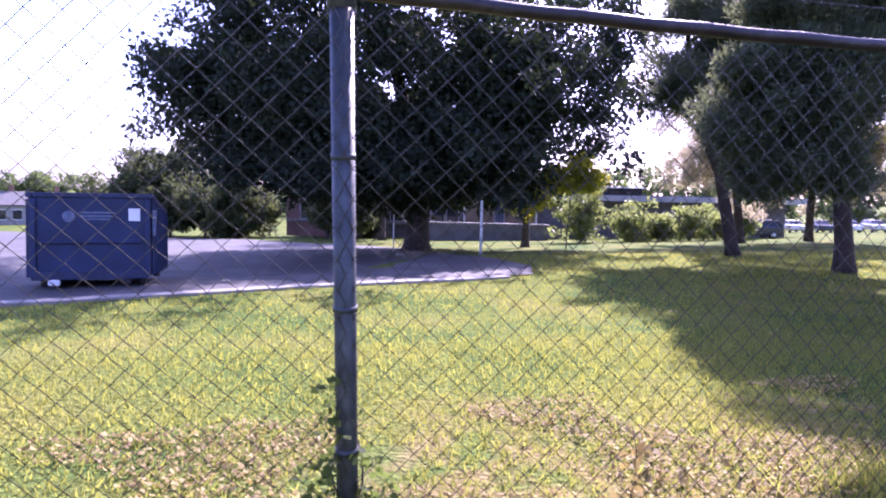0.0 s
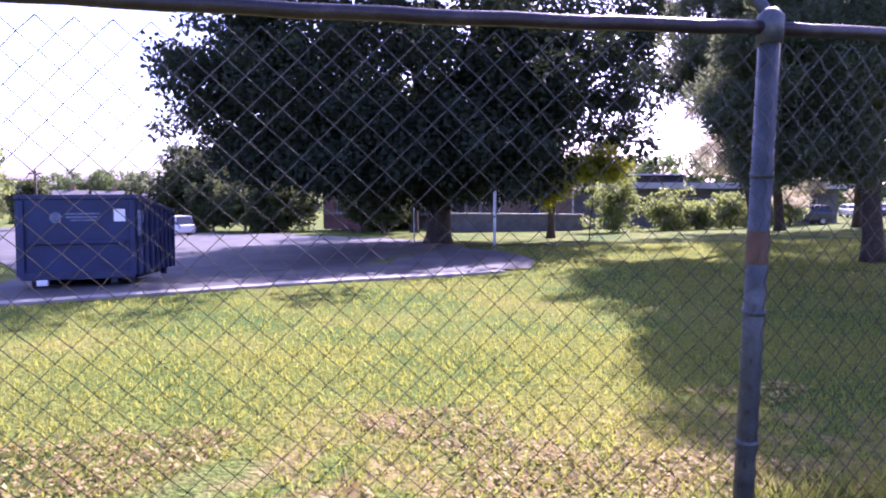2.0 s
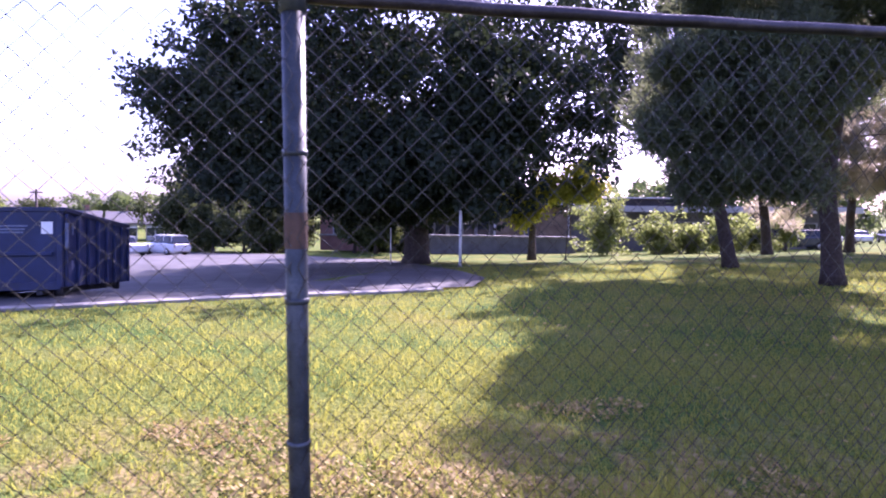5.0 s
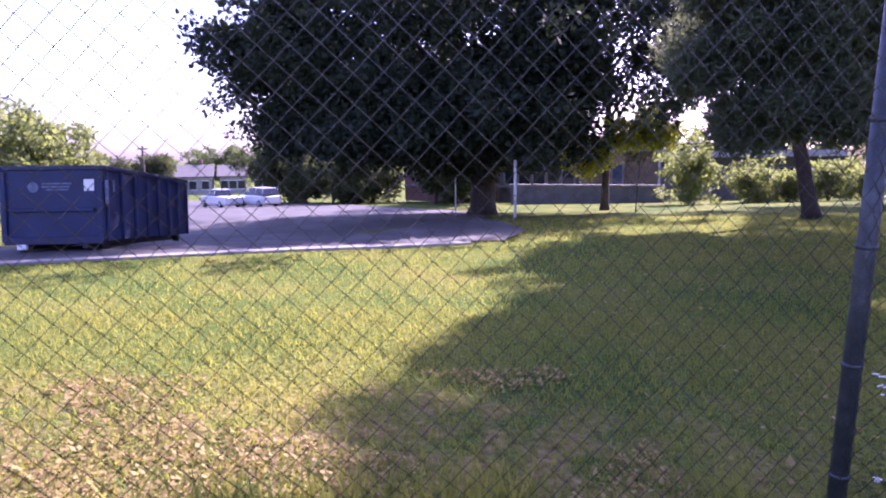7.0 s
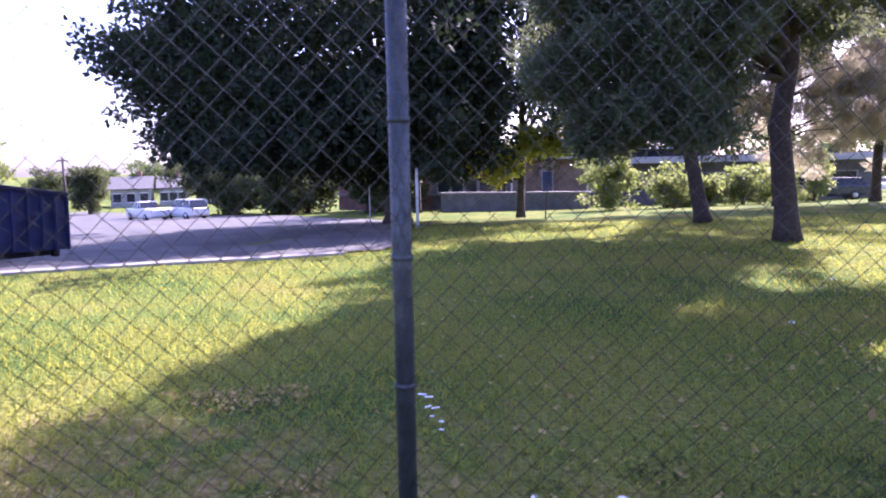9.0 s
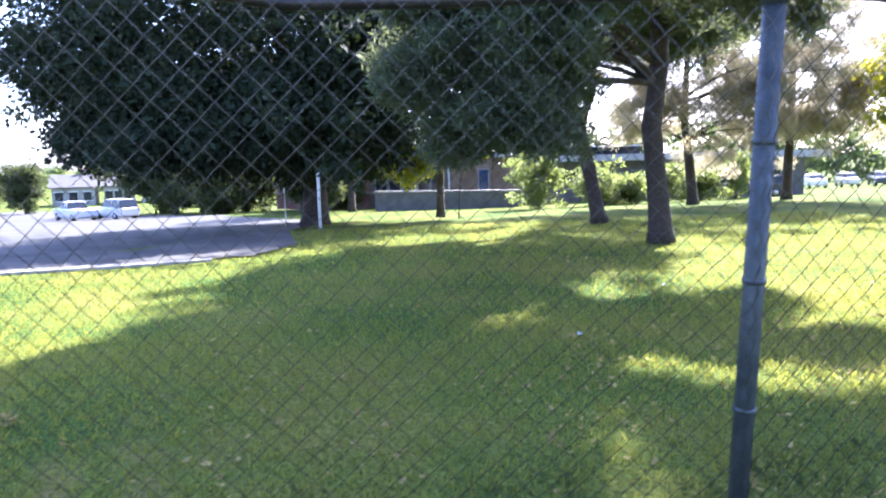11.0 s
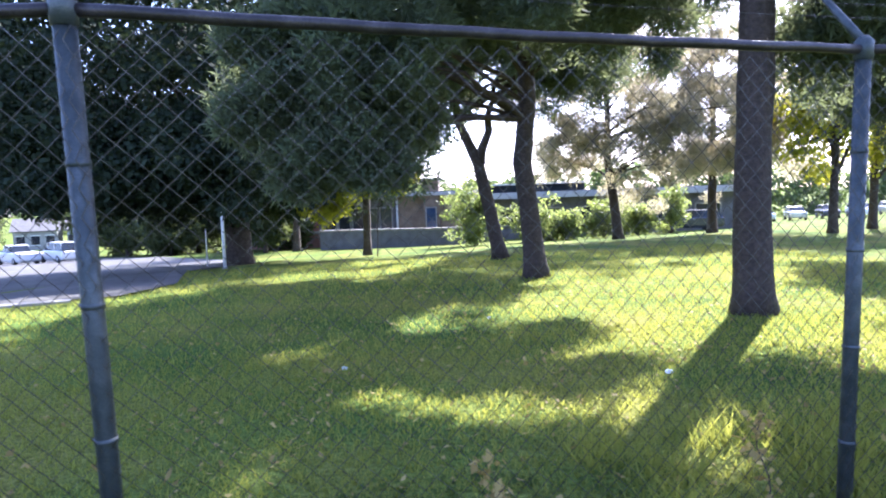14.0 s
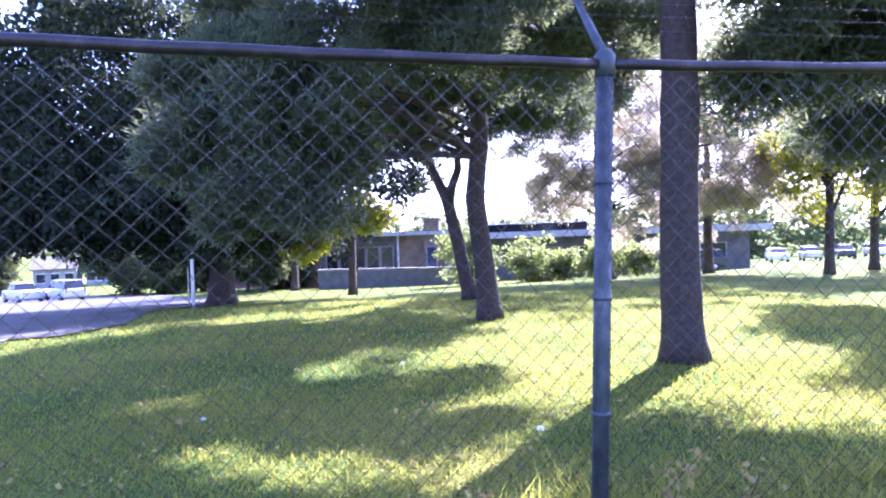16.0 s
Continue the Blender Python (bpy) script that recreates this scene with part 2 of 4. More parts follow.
def tube(path, radii, sides=10, cap=True):
    """Rings along a path, as vertices and faces."""
    verts, faces = [], []
    path = [Vector(p) for p in path]
    ref = None
    for i, p in enumerate(path):
        d = (path[min(i + 1, len(path) - 1)] - path[max(i - 1, 0)]).normalized()
        if ref is None:
            ref = Vector((1, 0, 0)) if abs(d.x) < 0.8 else Vector((0, 1, 0))
        u = (ref - d * ref.dot(d)).normalized()
        ref = u
        v = d.cross(u)
        for k in range(sides):
            a = 2 * math.pi * k / sides
            verts.append(p + (u * math.cos(a) + v * math.sin(a)) * radii[i])
    for i in range(len(path) - 1):
        for k in range(sides):
            a, b2 = i * sides + k, i * sides + (k + 1) % sides
            faces.append((a, b2, b2 + sides, a + sides))
    if cap:
        faces.append(tuple(range(sides))[::-1])
        faces.append(tuple((len(path) - 1) * sides + k for k in range(sides)))
    return verts, faces


def tube_mesh(name, path, radii, material, sides=10):
    v, f = tube(path, radii, sides)
    return mesh_of(name, v, f, material, True)


def joined(pieces):
    verts, faces = [], []
    for v, f in pieces:
        o = len(verts)
        verts += v
        faces += [tuple(i + o for i in q) for q in f]
    return verts, faces


def ease(t):
    t = min(max(t, 0.0), 1.0)
    return t * t * (3 - 2 * t)


def ground_z(x, y):
    """The lawn lies level and falls gently towards the road and the buildings."""
    d = y - (0.9 if x > -2.9 else 0.8) * (x + 2.9) - 14.0
    # a shallow dip in the drive where the dumpster stands
    s = -0.479 * (x + 4.8) + 0.878 * (y - 10.35)
    dip = -0.37 * ease(s / 5.0) * (1 - ease((s - 6.0) / 7.0)) * (1 - ease((x + 4.2) / 2.6))
    if d <= 0:
        return dip
    return dip - 1.75 * (1 - math.exp(-d * d / (d + 3.0) / 27.0)) - 0.022 * min(max(0.0, d - 31.0), 60.0)

# ---- ground ----


def axis_steps(lo, hi, near_lo, near_hi, step):
    mid = list(np.arange(near_lo, near_hi + 0.01, step))
    left, right, s = [], [], step
    x = near_lo
    while x > lo:
        s *= 1.35
        x -= s
        left.append(max(x, lo))
    s, x = step, near_hi
    while x < hi:
        s *= 1.35
        x += s
        right.append(min(x, hi))
    return left[::-1] + mid + right


def build_ground():
    xs, ys = axis_steps(-900, 900, -30, 40, 1.0), axis_steps(-200, 1500, -8, 62, 1.0)
    verts = [(x, y, ground_z(x, y) + 0.012 * noise.noise((x * 0.6, y * 0.6, 0))) for y in ys for x in xs]
    w = len(xs)
    faces = [(j * w + i, j * w + i + 1, (j + 1) * w + i + 1, (j + 1) * w + i) for j in range(len(ys) - 1) for i in range(w - 1)]
    return tagged(part("ground", mesh_of("ground", verts, faces, M["lawn"], True)), "mown lawn with yellow and dry brown patches", "lawn", kind="structure")


build_ground()

PAVED = [(-60, -37), (-30, -11.5), (-14, 1.5), (-5.7, 8.3), (-2.1, 11.4), (0.3, 13.1), (1.3, 14.1), (1.2, 15.8), (-0.9, 19.0), (-3.6, 25.9), (-6.5, 29.2), (-12.0, 33.4), (-20.0, 39.2), (-28.0, 44.0),
         (-60, 62), (-60, 34), (-30, 25), (-17.5, 19.0), (-11.8, 15.0), (-10.2, 12.5), (-12.0, 8.0), (-30, -6.0), (-60, -31)]


def inside(x, y, poly):
    hit = False
    for (x0, y0), (x1, y1) in zip(poly, poly[1:] + poly[:1]):
        if (y0 > y) != (y1 > y) and x < (x1 - x0) * (y - y0) / (y1 - y0) + x0:
            hit = not hit
    return hit


def build_pavement():
    from mathutils.geometry import delaunay_2d_cdt
    edge = []
    for (x0, y0), (x1, y1) in zip(PAVED, PAVED[1:] + PAVED[:1]):
        k = max(1, int(math.hypot(x1 - x0, y1 - y0) / 0.5))
        for i in range(k):
            wob = 0.10 * noise.noise((x0 + (x1 - x0) * i / k, y0 + (y1 - y0) * i / k, 3.0))
            edge.append((x0 + (x1 - x0) * i / k + wob, y0 + (y1 - y0) * i / k - wob))
    inner = [(x, y) for x in np.arange(-60, 4, 1.3) for y in np.arange(-26, 84, 1.3) if inside(x, y, PAVED)]
    pts = [Vector(p) for p in edge + inner]
    v, _, f, *_ = delaunay_2d_cdt(pts, [], [list(range(len(edge)))], 1, 1e-4)
    verts = [(p.x, p.y, ground_z(p.x, p.y) + 0.03) for p in v]
    me = mesh_of("pavement", verts, [tuple(q) for q in f], M["asphalt"], True)
    return tagged(part("pavement", me), "worn grey asphalt drive in the shade of the tree", "pavement", kind="structure")


build_pavement()


def build_kerb():
    line = [(-30, -11.6), (-14, 1.4), (-5.7, 8.2), (-2.1, 11.3), (0.3, 13.0), (1.35, 14.0)]
    path = []
    for (x0, y0), (x1, y1) in zip(line, line[1:]):
        k = max(1, int(math.hypot(x1 - x0, y1 - y0) / 0.6))
        path += [(x0 + (x1 - x0) * i / k, y0 + (y1 - y0) * i / k) for i in range(k)]
    verts, faces = [], []
    for i, (x, y) in enumerate(path):
        n2 = Vector((-0.58, 0.82))
        for o, h in ((-0.12, 0.0), (-0.12, 0.045), (0.12, 0.05), (0.12, 0.0)):
            j = 0.015 * noise.noise((x * 2, y * 2, o))
            verts.append((x + n2.x * (o + j), y + n2.y * (o + j), ground_z(x, y) + h + (0.01 * noise.noise((x * 3, y * 3, 7)) if h else 0)))
        if i:
            a = (i - 1) * 4
            faces += [(a + k, a + k + 1, a + k + 5, a + k + 4) for k in range(3)]
    tagged(part("kerb", mesh_of("kerb", verts, faces, M["concrete"])), "low pale concrete edging along the drive", "kerb", kind="structure")


build_kerb()

# ---- chain-link fence ----
TOP = 2.17
# foot and head of each post: the old fence leans a little towards the path
POSTS = [((-5.1, 0.30), (-5.1, 0.15)), ((-2.10, 1.40), (-2.10, 1.26)), ((0.89, 2.44), (0.89, 2.29)), ((3.09, 3.31), (3.10, 3.25)), ((5.73, 5.05), (5.79, 4.93)), ((8.52, 6.06), (8.57, 5.94)),
         ((11.15, 7.69), (11.23, 7.76)), ((13.95, 9.20), (14.0, 9.10)), ((16.8, 10.6), (16.85, 10.5))]
HEADS = [2.17, 2.17, 2.17, 2.17, 2.30, 2.17, 2.17, 2.17, 2.17]
fence = thing("chain_link_fence", (0, 0, 0), "tall galvanised chain-link fence with steel posts and top rail", "fence")


def on_post(i, z):
    (x0, y0), (x1, y1) = POSTS[i]
    t = z / TOP
    return Vector((x0 + (x1 - x0) * t, y0 + (y1 - y0) * t, z))


def span_mesh(i):
    """Zigzag wires between two posts, woven at their knuckles."""
    run = (on_post(i + 1, 1.0) - on_post(i, 1.0)).length
    d = (on_post(i + 1, 1.0) - on_post(i, 1.0)) / run
    nrm = Vector((-d.y, d.x, 0))
    cols = round(run / 0.046)
    h = 0.088
    rows = int((TOP - 0.06) / (h / 2))
    grow = [(HEADS[i] - 0.06) / (TOP - 0.06), (HEADS[i + 1] - 0.06) / (TOP - 0.06)]
    r = 0.0018
    verts, faces = [], []
    phase = 3.0 * rng.random()
    for c in range(cols + 1):
        pts = []
        for k in range(rows + 1):
            s = min(max((c + (0.5 if (k + c) % 2 else -0.5)) / cols, 0), 1)
            z = 0.04 + k * h / 2
            bulge = 0.014 * math.sin(s * 6.3 + phase) * math.sin(z * 1.6)
            off = 0.0025 * (1 if k % 2 else -1) + bulge - 0.042
            pts.append(on_post(i, z * grow[0]).lerp(on_post(i + 1, z * grow[1]), s) + nrm * off + Vector((0, 0, 0.006 * math.sin(s * 11 + phase))))
        v, f = tube(pts, [r] * len(pts), 5, False)
        o = len(verts)
        verts += v
        faces += [tuple(q + o for q in t) for t in f]
    return mesh_of("chain_link_mesh", verts, faces, M["wire"], True)


def post_mesh(i, rad):
    top = HEADS[i]
    foot, head = on_post(i, -0.1), on_post(i, top + 0.02)
    pieces = [tube([foot, head], [rad, rad], 16)]
    pieces.append(tube([on_post(i, top - 0.05), on_post(i, top + 0.035), on_post(i, top + 0.06)], [rad + 0.007, rad + 0.007, rad * 0.55], 16))
    for z in (0.35, 0.8, 1.25, 1.7):
        pieces.append(tube([on_post(i, z), on_post(i, z + 0.018)], [rad + 0.004, rad + 0.004], 12))
    v, f = joined(pieces)
    return mesh_of("post", v, f, M["galvanised"], True)


arm_dir = (FENCE_N * 0.30 + Vector((0, 0, 0.33)))
arm_shape = tube_mesh("barb_arm", [Vector((0, 0, 0)), arm_dir * 0.5, arm_dir], [0.021, 0.019, 0.013], M["galvanised"], 8)
for i in range(len(POSTS)):
    part("post", post_mesh(i, 0.034), fence)
    part("barb_arm", arm_shape, fence, "angled steel barbed-wire arm", m=Matrix.Translation(on_post(i, HEADS[i] + 0.03)))
for i in range(len(POSTS) - 1):
    p, q = on_post(i, HEADS[i]), on_post(i + 1, HEADS[i + 1])
    part("chain_link_mesh", span_mesh(i), fence, "woven diamond wire mesh")
    steps = []
    for k in range(21):
        t = k / 20
        sag = -0.012 * math.sin(math.pi * t)
        if i == 4:
            # this rail was bent down by a blow
            sag = float(np.interp(t, [0, 0.2, 0.38, 0.5, 0.6, 0.8, 1.0], [0.0, -0.02, -0.06, -0.095, -0.085, -0.045, 0.0]))
        steps.append(p.lerp(q, t) + Vector((0, 0, sag + 0.002 * math.sin(k * 1.9 + i))))
    part("top_rail", tube_mesh("top_rail", steps, [0.0225] * 21, M["rail"], 12), fence, "weathered dark steel top rail")
    for frac in (0.45, 0.72, 0.97):
        a, b = p + arm_dir * frac + Vector((0, 0, 0.03)), q + arm_dir * frac + Vector((0, 0, 0.03))
        path = [a.lerp(b, k / 8) - Vector((0, 0, 0.02 * math.sin(math.pi * k / 8))) for k in range(9)]
        pcs = [tube(path, [0.0013] * 9, 4)]
        for k in range(1, 20):
            c = a.lerp(b, k / 20)
            c.z -= 0.02 * math.sin(math.pi * k / 20)
            pcs.append(tube([c + Vector((0.0, 0.012, 0.012)), c - Vector((0.0, 0.012, 0.012))], [0.0011] * 2, 3))
        v, f = joined(pcs)
        part("barbed_wire", mesh_of("barbed_wire", v, f, M["wire"]), fence, "thin barbed wire strand")
# rust patch band on one post
rv, rf = tube([on_post(3, 1.42), on_post(3, 1.50), on_post(3, 1.53)], [0.0355, 0.036, 0.0348], 14, False)
part("rust_band", mesh_of("rust_band", rv, rf, M["rust"], True), fence, "rusty orange patch on the post")

# torn scraps of plastic caught in the wire beside a post
for z, along, length, lean in ((0.79, 0.018, 0.028, 8), (0.78, 0.026, 0.03, 4), (0.745, 0.025, 0.024, -14), (0.74, 0.033, 0.028, -6), (0.71, 0.029, 0.014, 5), (0.69, 0.040, 0.018, 10), (0.66, 0.040, 0.018, 6)):
    at = on_post(4, z).lerp(on_post(5, z), along) + FENCE_N * -0.05
    part("plastic_scrap", box_mesh("plastic_scrap", (length, 0.003, 0.006), M["litter"], 0.001), fence, "torn white plastic scrap caught in the wire", m=Matrix.Translation(at) @ pose(0, 0, 0, 12, lean, 26))

# ---- trees ----


def leaves(centres, spread, per, size, material, name, ratio=0.6, droop=0.35, seed=1):
    """Small folded leaf blades round many clump centres."""
    g = np.random.default_rng(seed)
    c = np.repeat(np.asarray(centres, dtype=np.float64), per, axis=0)
    r = np.repeat(np.broadcast_to(np.asarray(spread, dtype=np.float64), (len(centres),)), per)
    n = len(c)
    off = g.normal(size=(n, 3))
    off /= np.linalg.norm(off, axis=1)[:, None]
    off *= (r * g.random(n) ** 0.45)[:, None]
    off[:, 2] *= 0.75
    base = c + off
    axis = g.normal(size=(n, 3))
    axis[:, 2] -= droop
    axis += off / np.maximum(r, 0.01)[:, None] * 0.6
    axis /= np.linalg.norm(axis, axis=1)[:, None]
    side = np.cross(axis, g.normal(size=(n, 3)))
    side /= np.linalg.norm(side, axis=1)[:, None]
    s = (size * (0.6 + 0.8 * g.random(n)))[:, None]
    quad = np.stack([base, base + axis * s * 0.45 + side * s * ratio * 0.5, base + axis * s, base + axis * s * 0.5 - side * s * ratio * 0.5], axis=1)
    return quads_mesh(name, quad, n, 4, material)


def crown_points(centre, radii, count, seed, hollow=0.35, lobes=0.22, floor=None):
    """Clump centres in an uneven ellipsoid, denser towards its skin."""
    g = np.random.default_rng(seed)
    out = []
    while len(out) < count:
        d = g.normal(size=3)
        d /= np.linalg.norm(d)
        k = (hollow + (1 - hollow) * g.random() ** 0.5) * (1 + lobes * 2 * noise.noise((d[0] * 1.9 + seed, d[1] * 1.9, d[2] * 1.9)))
        p = np.array(centre) + d * k * np.array(radii)
        if floor is not None and p[2] < floor(p[0], p[1]):
            continue
        out.append(p)
    return np.array(out)


def limb_path(a, b, seed, bend=0.12, steps=7):
    g = np.random.default_rng(seed)
    a, b = Vector(a), Vector(b)
    size = (b - a).length
    pts = []
    for k in range(steps + 1):
        t = k / steps
        w = math.sin(math.pi * t) * bend * size
        pts.append(a.lerp(b, t) + Vector((g.normal() * 0.25 * w, g.normal() * 0.25 * w, w * 0.5)))
    return pts


def trunk_mesh(path, radii, material, seed, sides=14, flare=1.32):
    """A tapered trunk with a root flare and a ridged skin."""
    pts, rad = [], []
    path = [Vector(p) for p in path]
    for (p, q, r0, r1) in zip(path, path[1:], radii, radii[1:]):
        k = max(2, int((q - p).length / 0.25))
        for i in range(k):
            pts.append(p.lerp(q, i / k))
            rad.append(r0 + (r1 - r0) * i / k)
    pts.append(path[-1])
    rad.append(radii[-1])
    z0 = pts[0].z
    rad = [r * (1 + (flare - 1) * math.exp(-(p.z - z0) / 0.22)) for r, p in zip(rad, pts)]
    v, f = tube(pts, rad, sides)
    axis = [pts[min(i // sides, len(pts) - 1)] for i in range(len(v))]
    v = [a + (p - a) * (1 + 0.10 * noise.noise((p.x * 5 + seed, p.y * 5, p.z * 1.6)) + 0.05 * noise.noise((p.x * 16, p.y * 16, p.z * 3 + seed))) for p, a in zip(v, axis)]
    return mesh_of("trunk", v, f, material, True)


def build_tree(name, base, label, category, trunk, radii, limbs, crowns, bark, seed, group=""):
    """trunk: points above the base; limbs: (from, to, thickness); crowns: (part name, label, mesh)."""
    x, y = base
    z = ground_z(x, y)
    t = thing(name, (x, y, z), label, category, group)
    part("trunk", trunk_mesh([Vector(p) for p in trunk], radii, bark, seed), t)
    for k, (a, b, r) in enumerate(limbs):
        pts = limb_path(a, b, seed * 50 + k)
        part("limb", tube_mesh("limb", pts, [r * (1 - 0.8 * i / (len(pts) - 1)) for i in range(len(pts))], bark, 7), t)
    for pname, plabel, me in crowns:
        part(pname, me, t, plabel)
    return t


def local(points, base):
    return np.asarray(points) - np.array([base[0], base[1], ground_z(*base)])


# the great dark broadleaf tree beside the drive
OAK = (-3.17, 24.77)


def build_oak():
    g = np.random.default_rng(3)
    lift = lambda x, y: (1.7 if y < 23.5 else 1.15) + 0.5 * noise.noise((x * 0.5, y * 0.5, 1.0)) + (1.0 if x < -9.0 else 0.2 if x < -6.5 else 0.0)
    pts = np.concatenate([
        crown_points((-4.3, 23.0, 5.0), (6.2, 5.3, 4.7), 700, 11, 0.30, 0.30, lift),
        crown_points((-4.3, 23.0, 4.9), (6.9, 6.0, 4.9), 130, 16, 0.93, 0.30, lift),
        crown_points((-8.4, 20.6, 5.4), (2.4, 2.2, 2.4), 120, 12, 0.2, 0.25, lift),
        crown_points((-4.2, 19.6, 2.4), (4.9, 2.2, 1.9), 300, 13, 0.2, 0.25, lift),
        crown_points((0.0, 21.8, 4.2), (2.0, 2.4, 3.2), 150, 14, 0.2, 0.25, lift),
        crown_points((-4.6, 26.6, 2.6), (5.0, 2.2, 2.2), 330, 15, 0.2, 0.25, lift),
    ])
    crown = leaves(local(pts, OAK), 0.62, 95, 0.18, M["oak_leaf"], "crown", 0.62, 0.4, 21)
    z0 = Vector((0, 0, 0.0))
    limbs = []
    for k in range(11):
        a = 2 * math.pi * k / 11 + 0.3
        r = 3.2 + 1.6 * g.random()
        limbs.append(((0.05 * math.cos(a), 0.05 * math.sin(a), 1.6 + 0.22 * k), (-1.3 + r * math.cos(a), -1.6 + r * math.sin(a), 3.2 + 0.55 * k), 0.16))
    build_tree("oak_tree", OAK, "huge dense dark green shade tree with low hanging boughs", "tree",
               [z0, (0.05, 0, 1.2), (-0.1, -0.1, 2.6), (-0.5, -0.6, 5.5), (-1.0, -1.2, 8.5)], [0.46, 0.42, 0.38, 0.24, 0.08], limbs, [("crown", "dense backlit dark green leaves", crown)], M["bark"], 3)


build_oak()


def build_pine(name, base, label, trunk, radii, crown_list, needle_count, size, mat, seed, limb_count=12, low=2.2, group="pines on the lawn", ratio=0.13, spread=0.5, forks=()):
    pts = np.concatenate([crown_points(c, r, int(n * 0.85), seed + i, 0.15, 0.5) for i, (c, r, n) in enumerate(crown_list)])
    sizes = np.random.default_rng(seed + 9).uniform(0.6, 1.1, len(pts)) * spread
    crown = leaves(local(pts, base), sizes, int(needle_count * 1.7), size * 0.78, mat, "crown", ratio * 1.35, -0.3, seed)
    g = np.random.default_rng(seed)
    loc = local(pts, base)
    limbs = list(forks)
    top = trunk[-1][2]
    for k in range(limb_count):
        tgt = loc[g.integers(len(loc))]
        hz = min(max(low, tgt[2] - 0.6 - 0.5 * g.random()), top * 0.95)
        seg = np.interp(hz, [p[2] for p in trunk], np.arange(len(trunk)))
        i = min(int(seg), len(trunk) - 2)
        s = Vector(trunk[i]).lerp(Vector(trunk[i + 1]), seg - i)
        limbs.append((s, tuple(tgt), 0.055))
    return build_tree(name, base, label, "pine tree", trunk, radii, limbs, [("crown", "", crown)], M["pine_bark"], seed, group)


# pine with a leaning trunk and wide boughs that hang low over the lawn
build_pine("pine_tree", (8.42, 16.99), "tall pine with a leaning brown trunk and wide dark boughs",
           [(0, 0, 0), (-0.08, 0, 1.0), (-0.22, 0, 2.2), (-0.10, 0, 3.4), (-0.15, -0.1, 6), (-0.1, -0.1, 10)], [0.21, 0.19, 0.18, 0.17, 0.12, 0.04],
           [((8.7, 16.0, 6.6), (1.9, 2.0, 1.9), 90), ((8.2, 14.4, 6.3), (1.8, 1.7, 1.5), 170), ((8.9, 15.6, 9.0), (2.2, 2.1, 1.8), 170), ((6.1, 13.6, 3.6), (1.15, 1.0, 1.5), 200), ((4.85, 13.1, 2.9), (0.45, 0.4, 0.3), 20), ((5.0, 13.0, 3.9), (0.3, 0.3, 0.25), 9), ((5.3, 13.4, 2.0), (0.35, 0.3, 0.2), 9), ((5.5, 13.6, 5.2), (0.5, 0.5, 0.3), 14), ((6.9, 13.3, 1.95), (0.4, 0.4, 0.25), 9),
            ((5.9, 13.5, 4.2), (0.7, 0.7, 0.6), 40), ((8.6, 14.6, 4.5), (1.1, 1.1, 0.7), 24), ((9.9, 16.4, 4.3), (1.2, 1.2, 0.7), 20), ((10.8, 16.5, 5.1), (1.3, 1.5, 0.7), 22), ((5.9, 13.5, 2.25), (0.95, 0.7, 0.45), 50), ((7.0, 14.2, 2.9), (0.7, 0.7, 0.6), 12), ((9.0, 16.2, 4.9), (2.2, 2.0, 1.1), 16), ((7.0, 15.8, 5.0), (1.5, 1.5, 1.1), 22)], 300, 0.20, M["needle"], 31, 26, low=3.0)
build_pine("pine_tree", (6.99, 20.8), "forked pine with a slanting trunk on the lawn",
           [(0, 0, 0), (-0.18, 0, 0.9), (-0.42, 0, 2.0), (-0.50, 0, 2.4), (-0.95, 0, 3.4), (-1.5, 0, 5.5), (-1.7, 0, 8)], [0.19, 0.17, 0.16, 0.15, 0.11, 0.08, 0.03],
           [((6.6, 20.4, 6.4), (1.9, 2.0, 2.4), 200), ((8.2, 21.2, 6.2), (2.0, 2.2, 2.2), 140), ((5.5, 20.2, 4.8), (1.0, 1.3, 0.9), 70), ((8.6, 21.0, 4.6), (1.7, 1.8, 0.9), 70)], 240, 0.20, M["needle"], 41, 12, low=3.4,
           forks=[((-0.48, 0, 2.35), (0.15, 0.1, 4.9), 0.13), ((-0.95, 0, 3.4), (-2.4, -0.4, 4.7), 0.08), ((0.0, 0.05, 4.0), (1.3, 0.2, 5.2), 0.07)])
build_pine("pine_tree", (11.66, 13.29), "thick straight pine trunk close behind the fence",
           [(0, 0, 0), (-0.02, 0, 1.5), (0.03, 0, 3.0), (0.05, 0, 5.0), (0.1, 0, 8), (0.1, 0, 13)], [0.235, 0.215, 0.21, 0.19, 0.14, 0.05],
           [((11.2, 13.0, 9.0), (4.0, 3.8, 2.9), 210), ((14.2, 13.8, 7.2), (2.0, 1.6, 1.3), 110), ((14.0, 12.9, 4.2), (1.5, 1.2, 0.8), 130), ((11.5, 17.4, 5.6), (1.7, 2.0, 0.8), 16), ((11.3, 15.0, 6.2), (1.0, 1.2, 0.6), 45), ((13.0, 13.8, 3.4), (1.0, 0.7, 0.45), 60), ((8.1, 13.5, 9.3), (1.9, 1.8, 1.2), 120), ((10.0, 11.6, 8.0), (1.8, 1.6, 1.0), 80)], 260, 0.20, M["needle"], 51, 14, low=4.8)
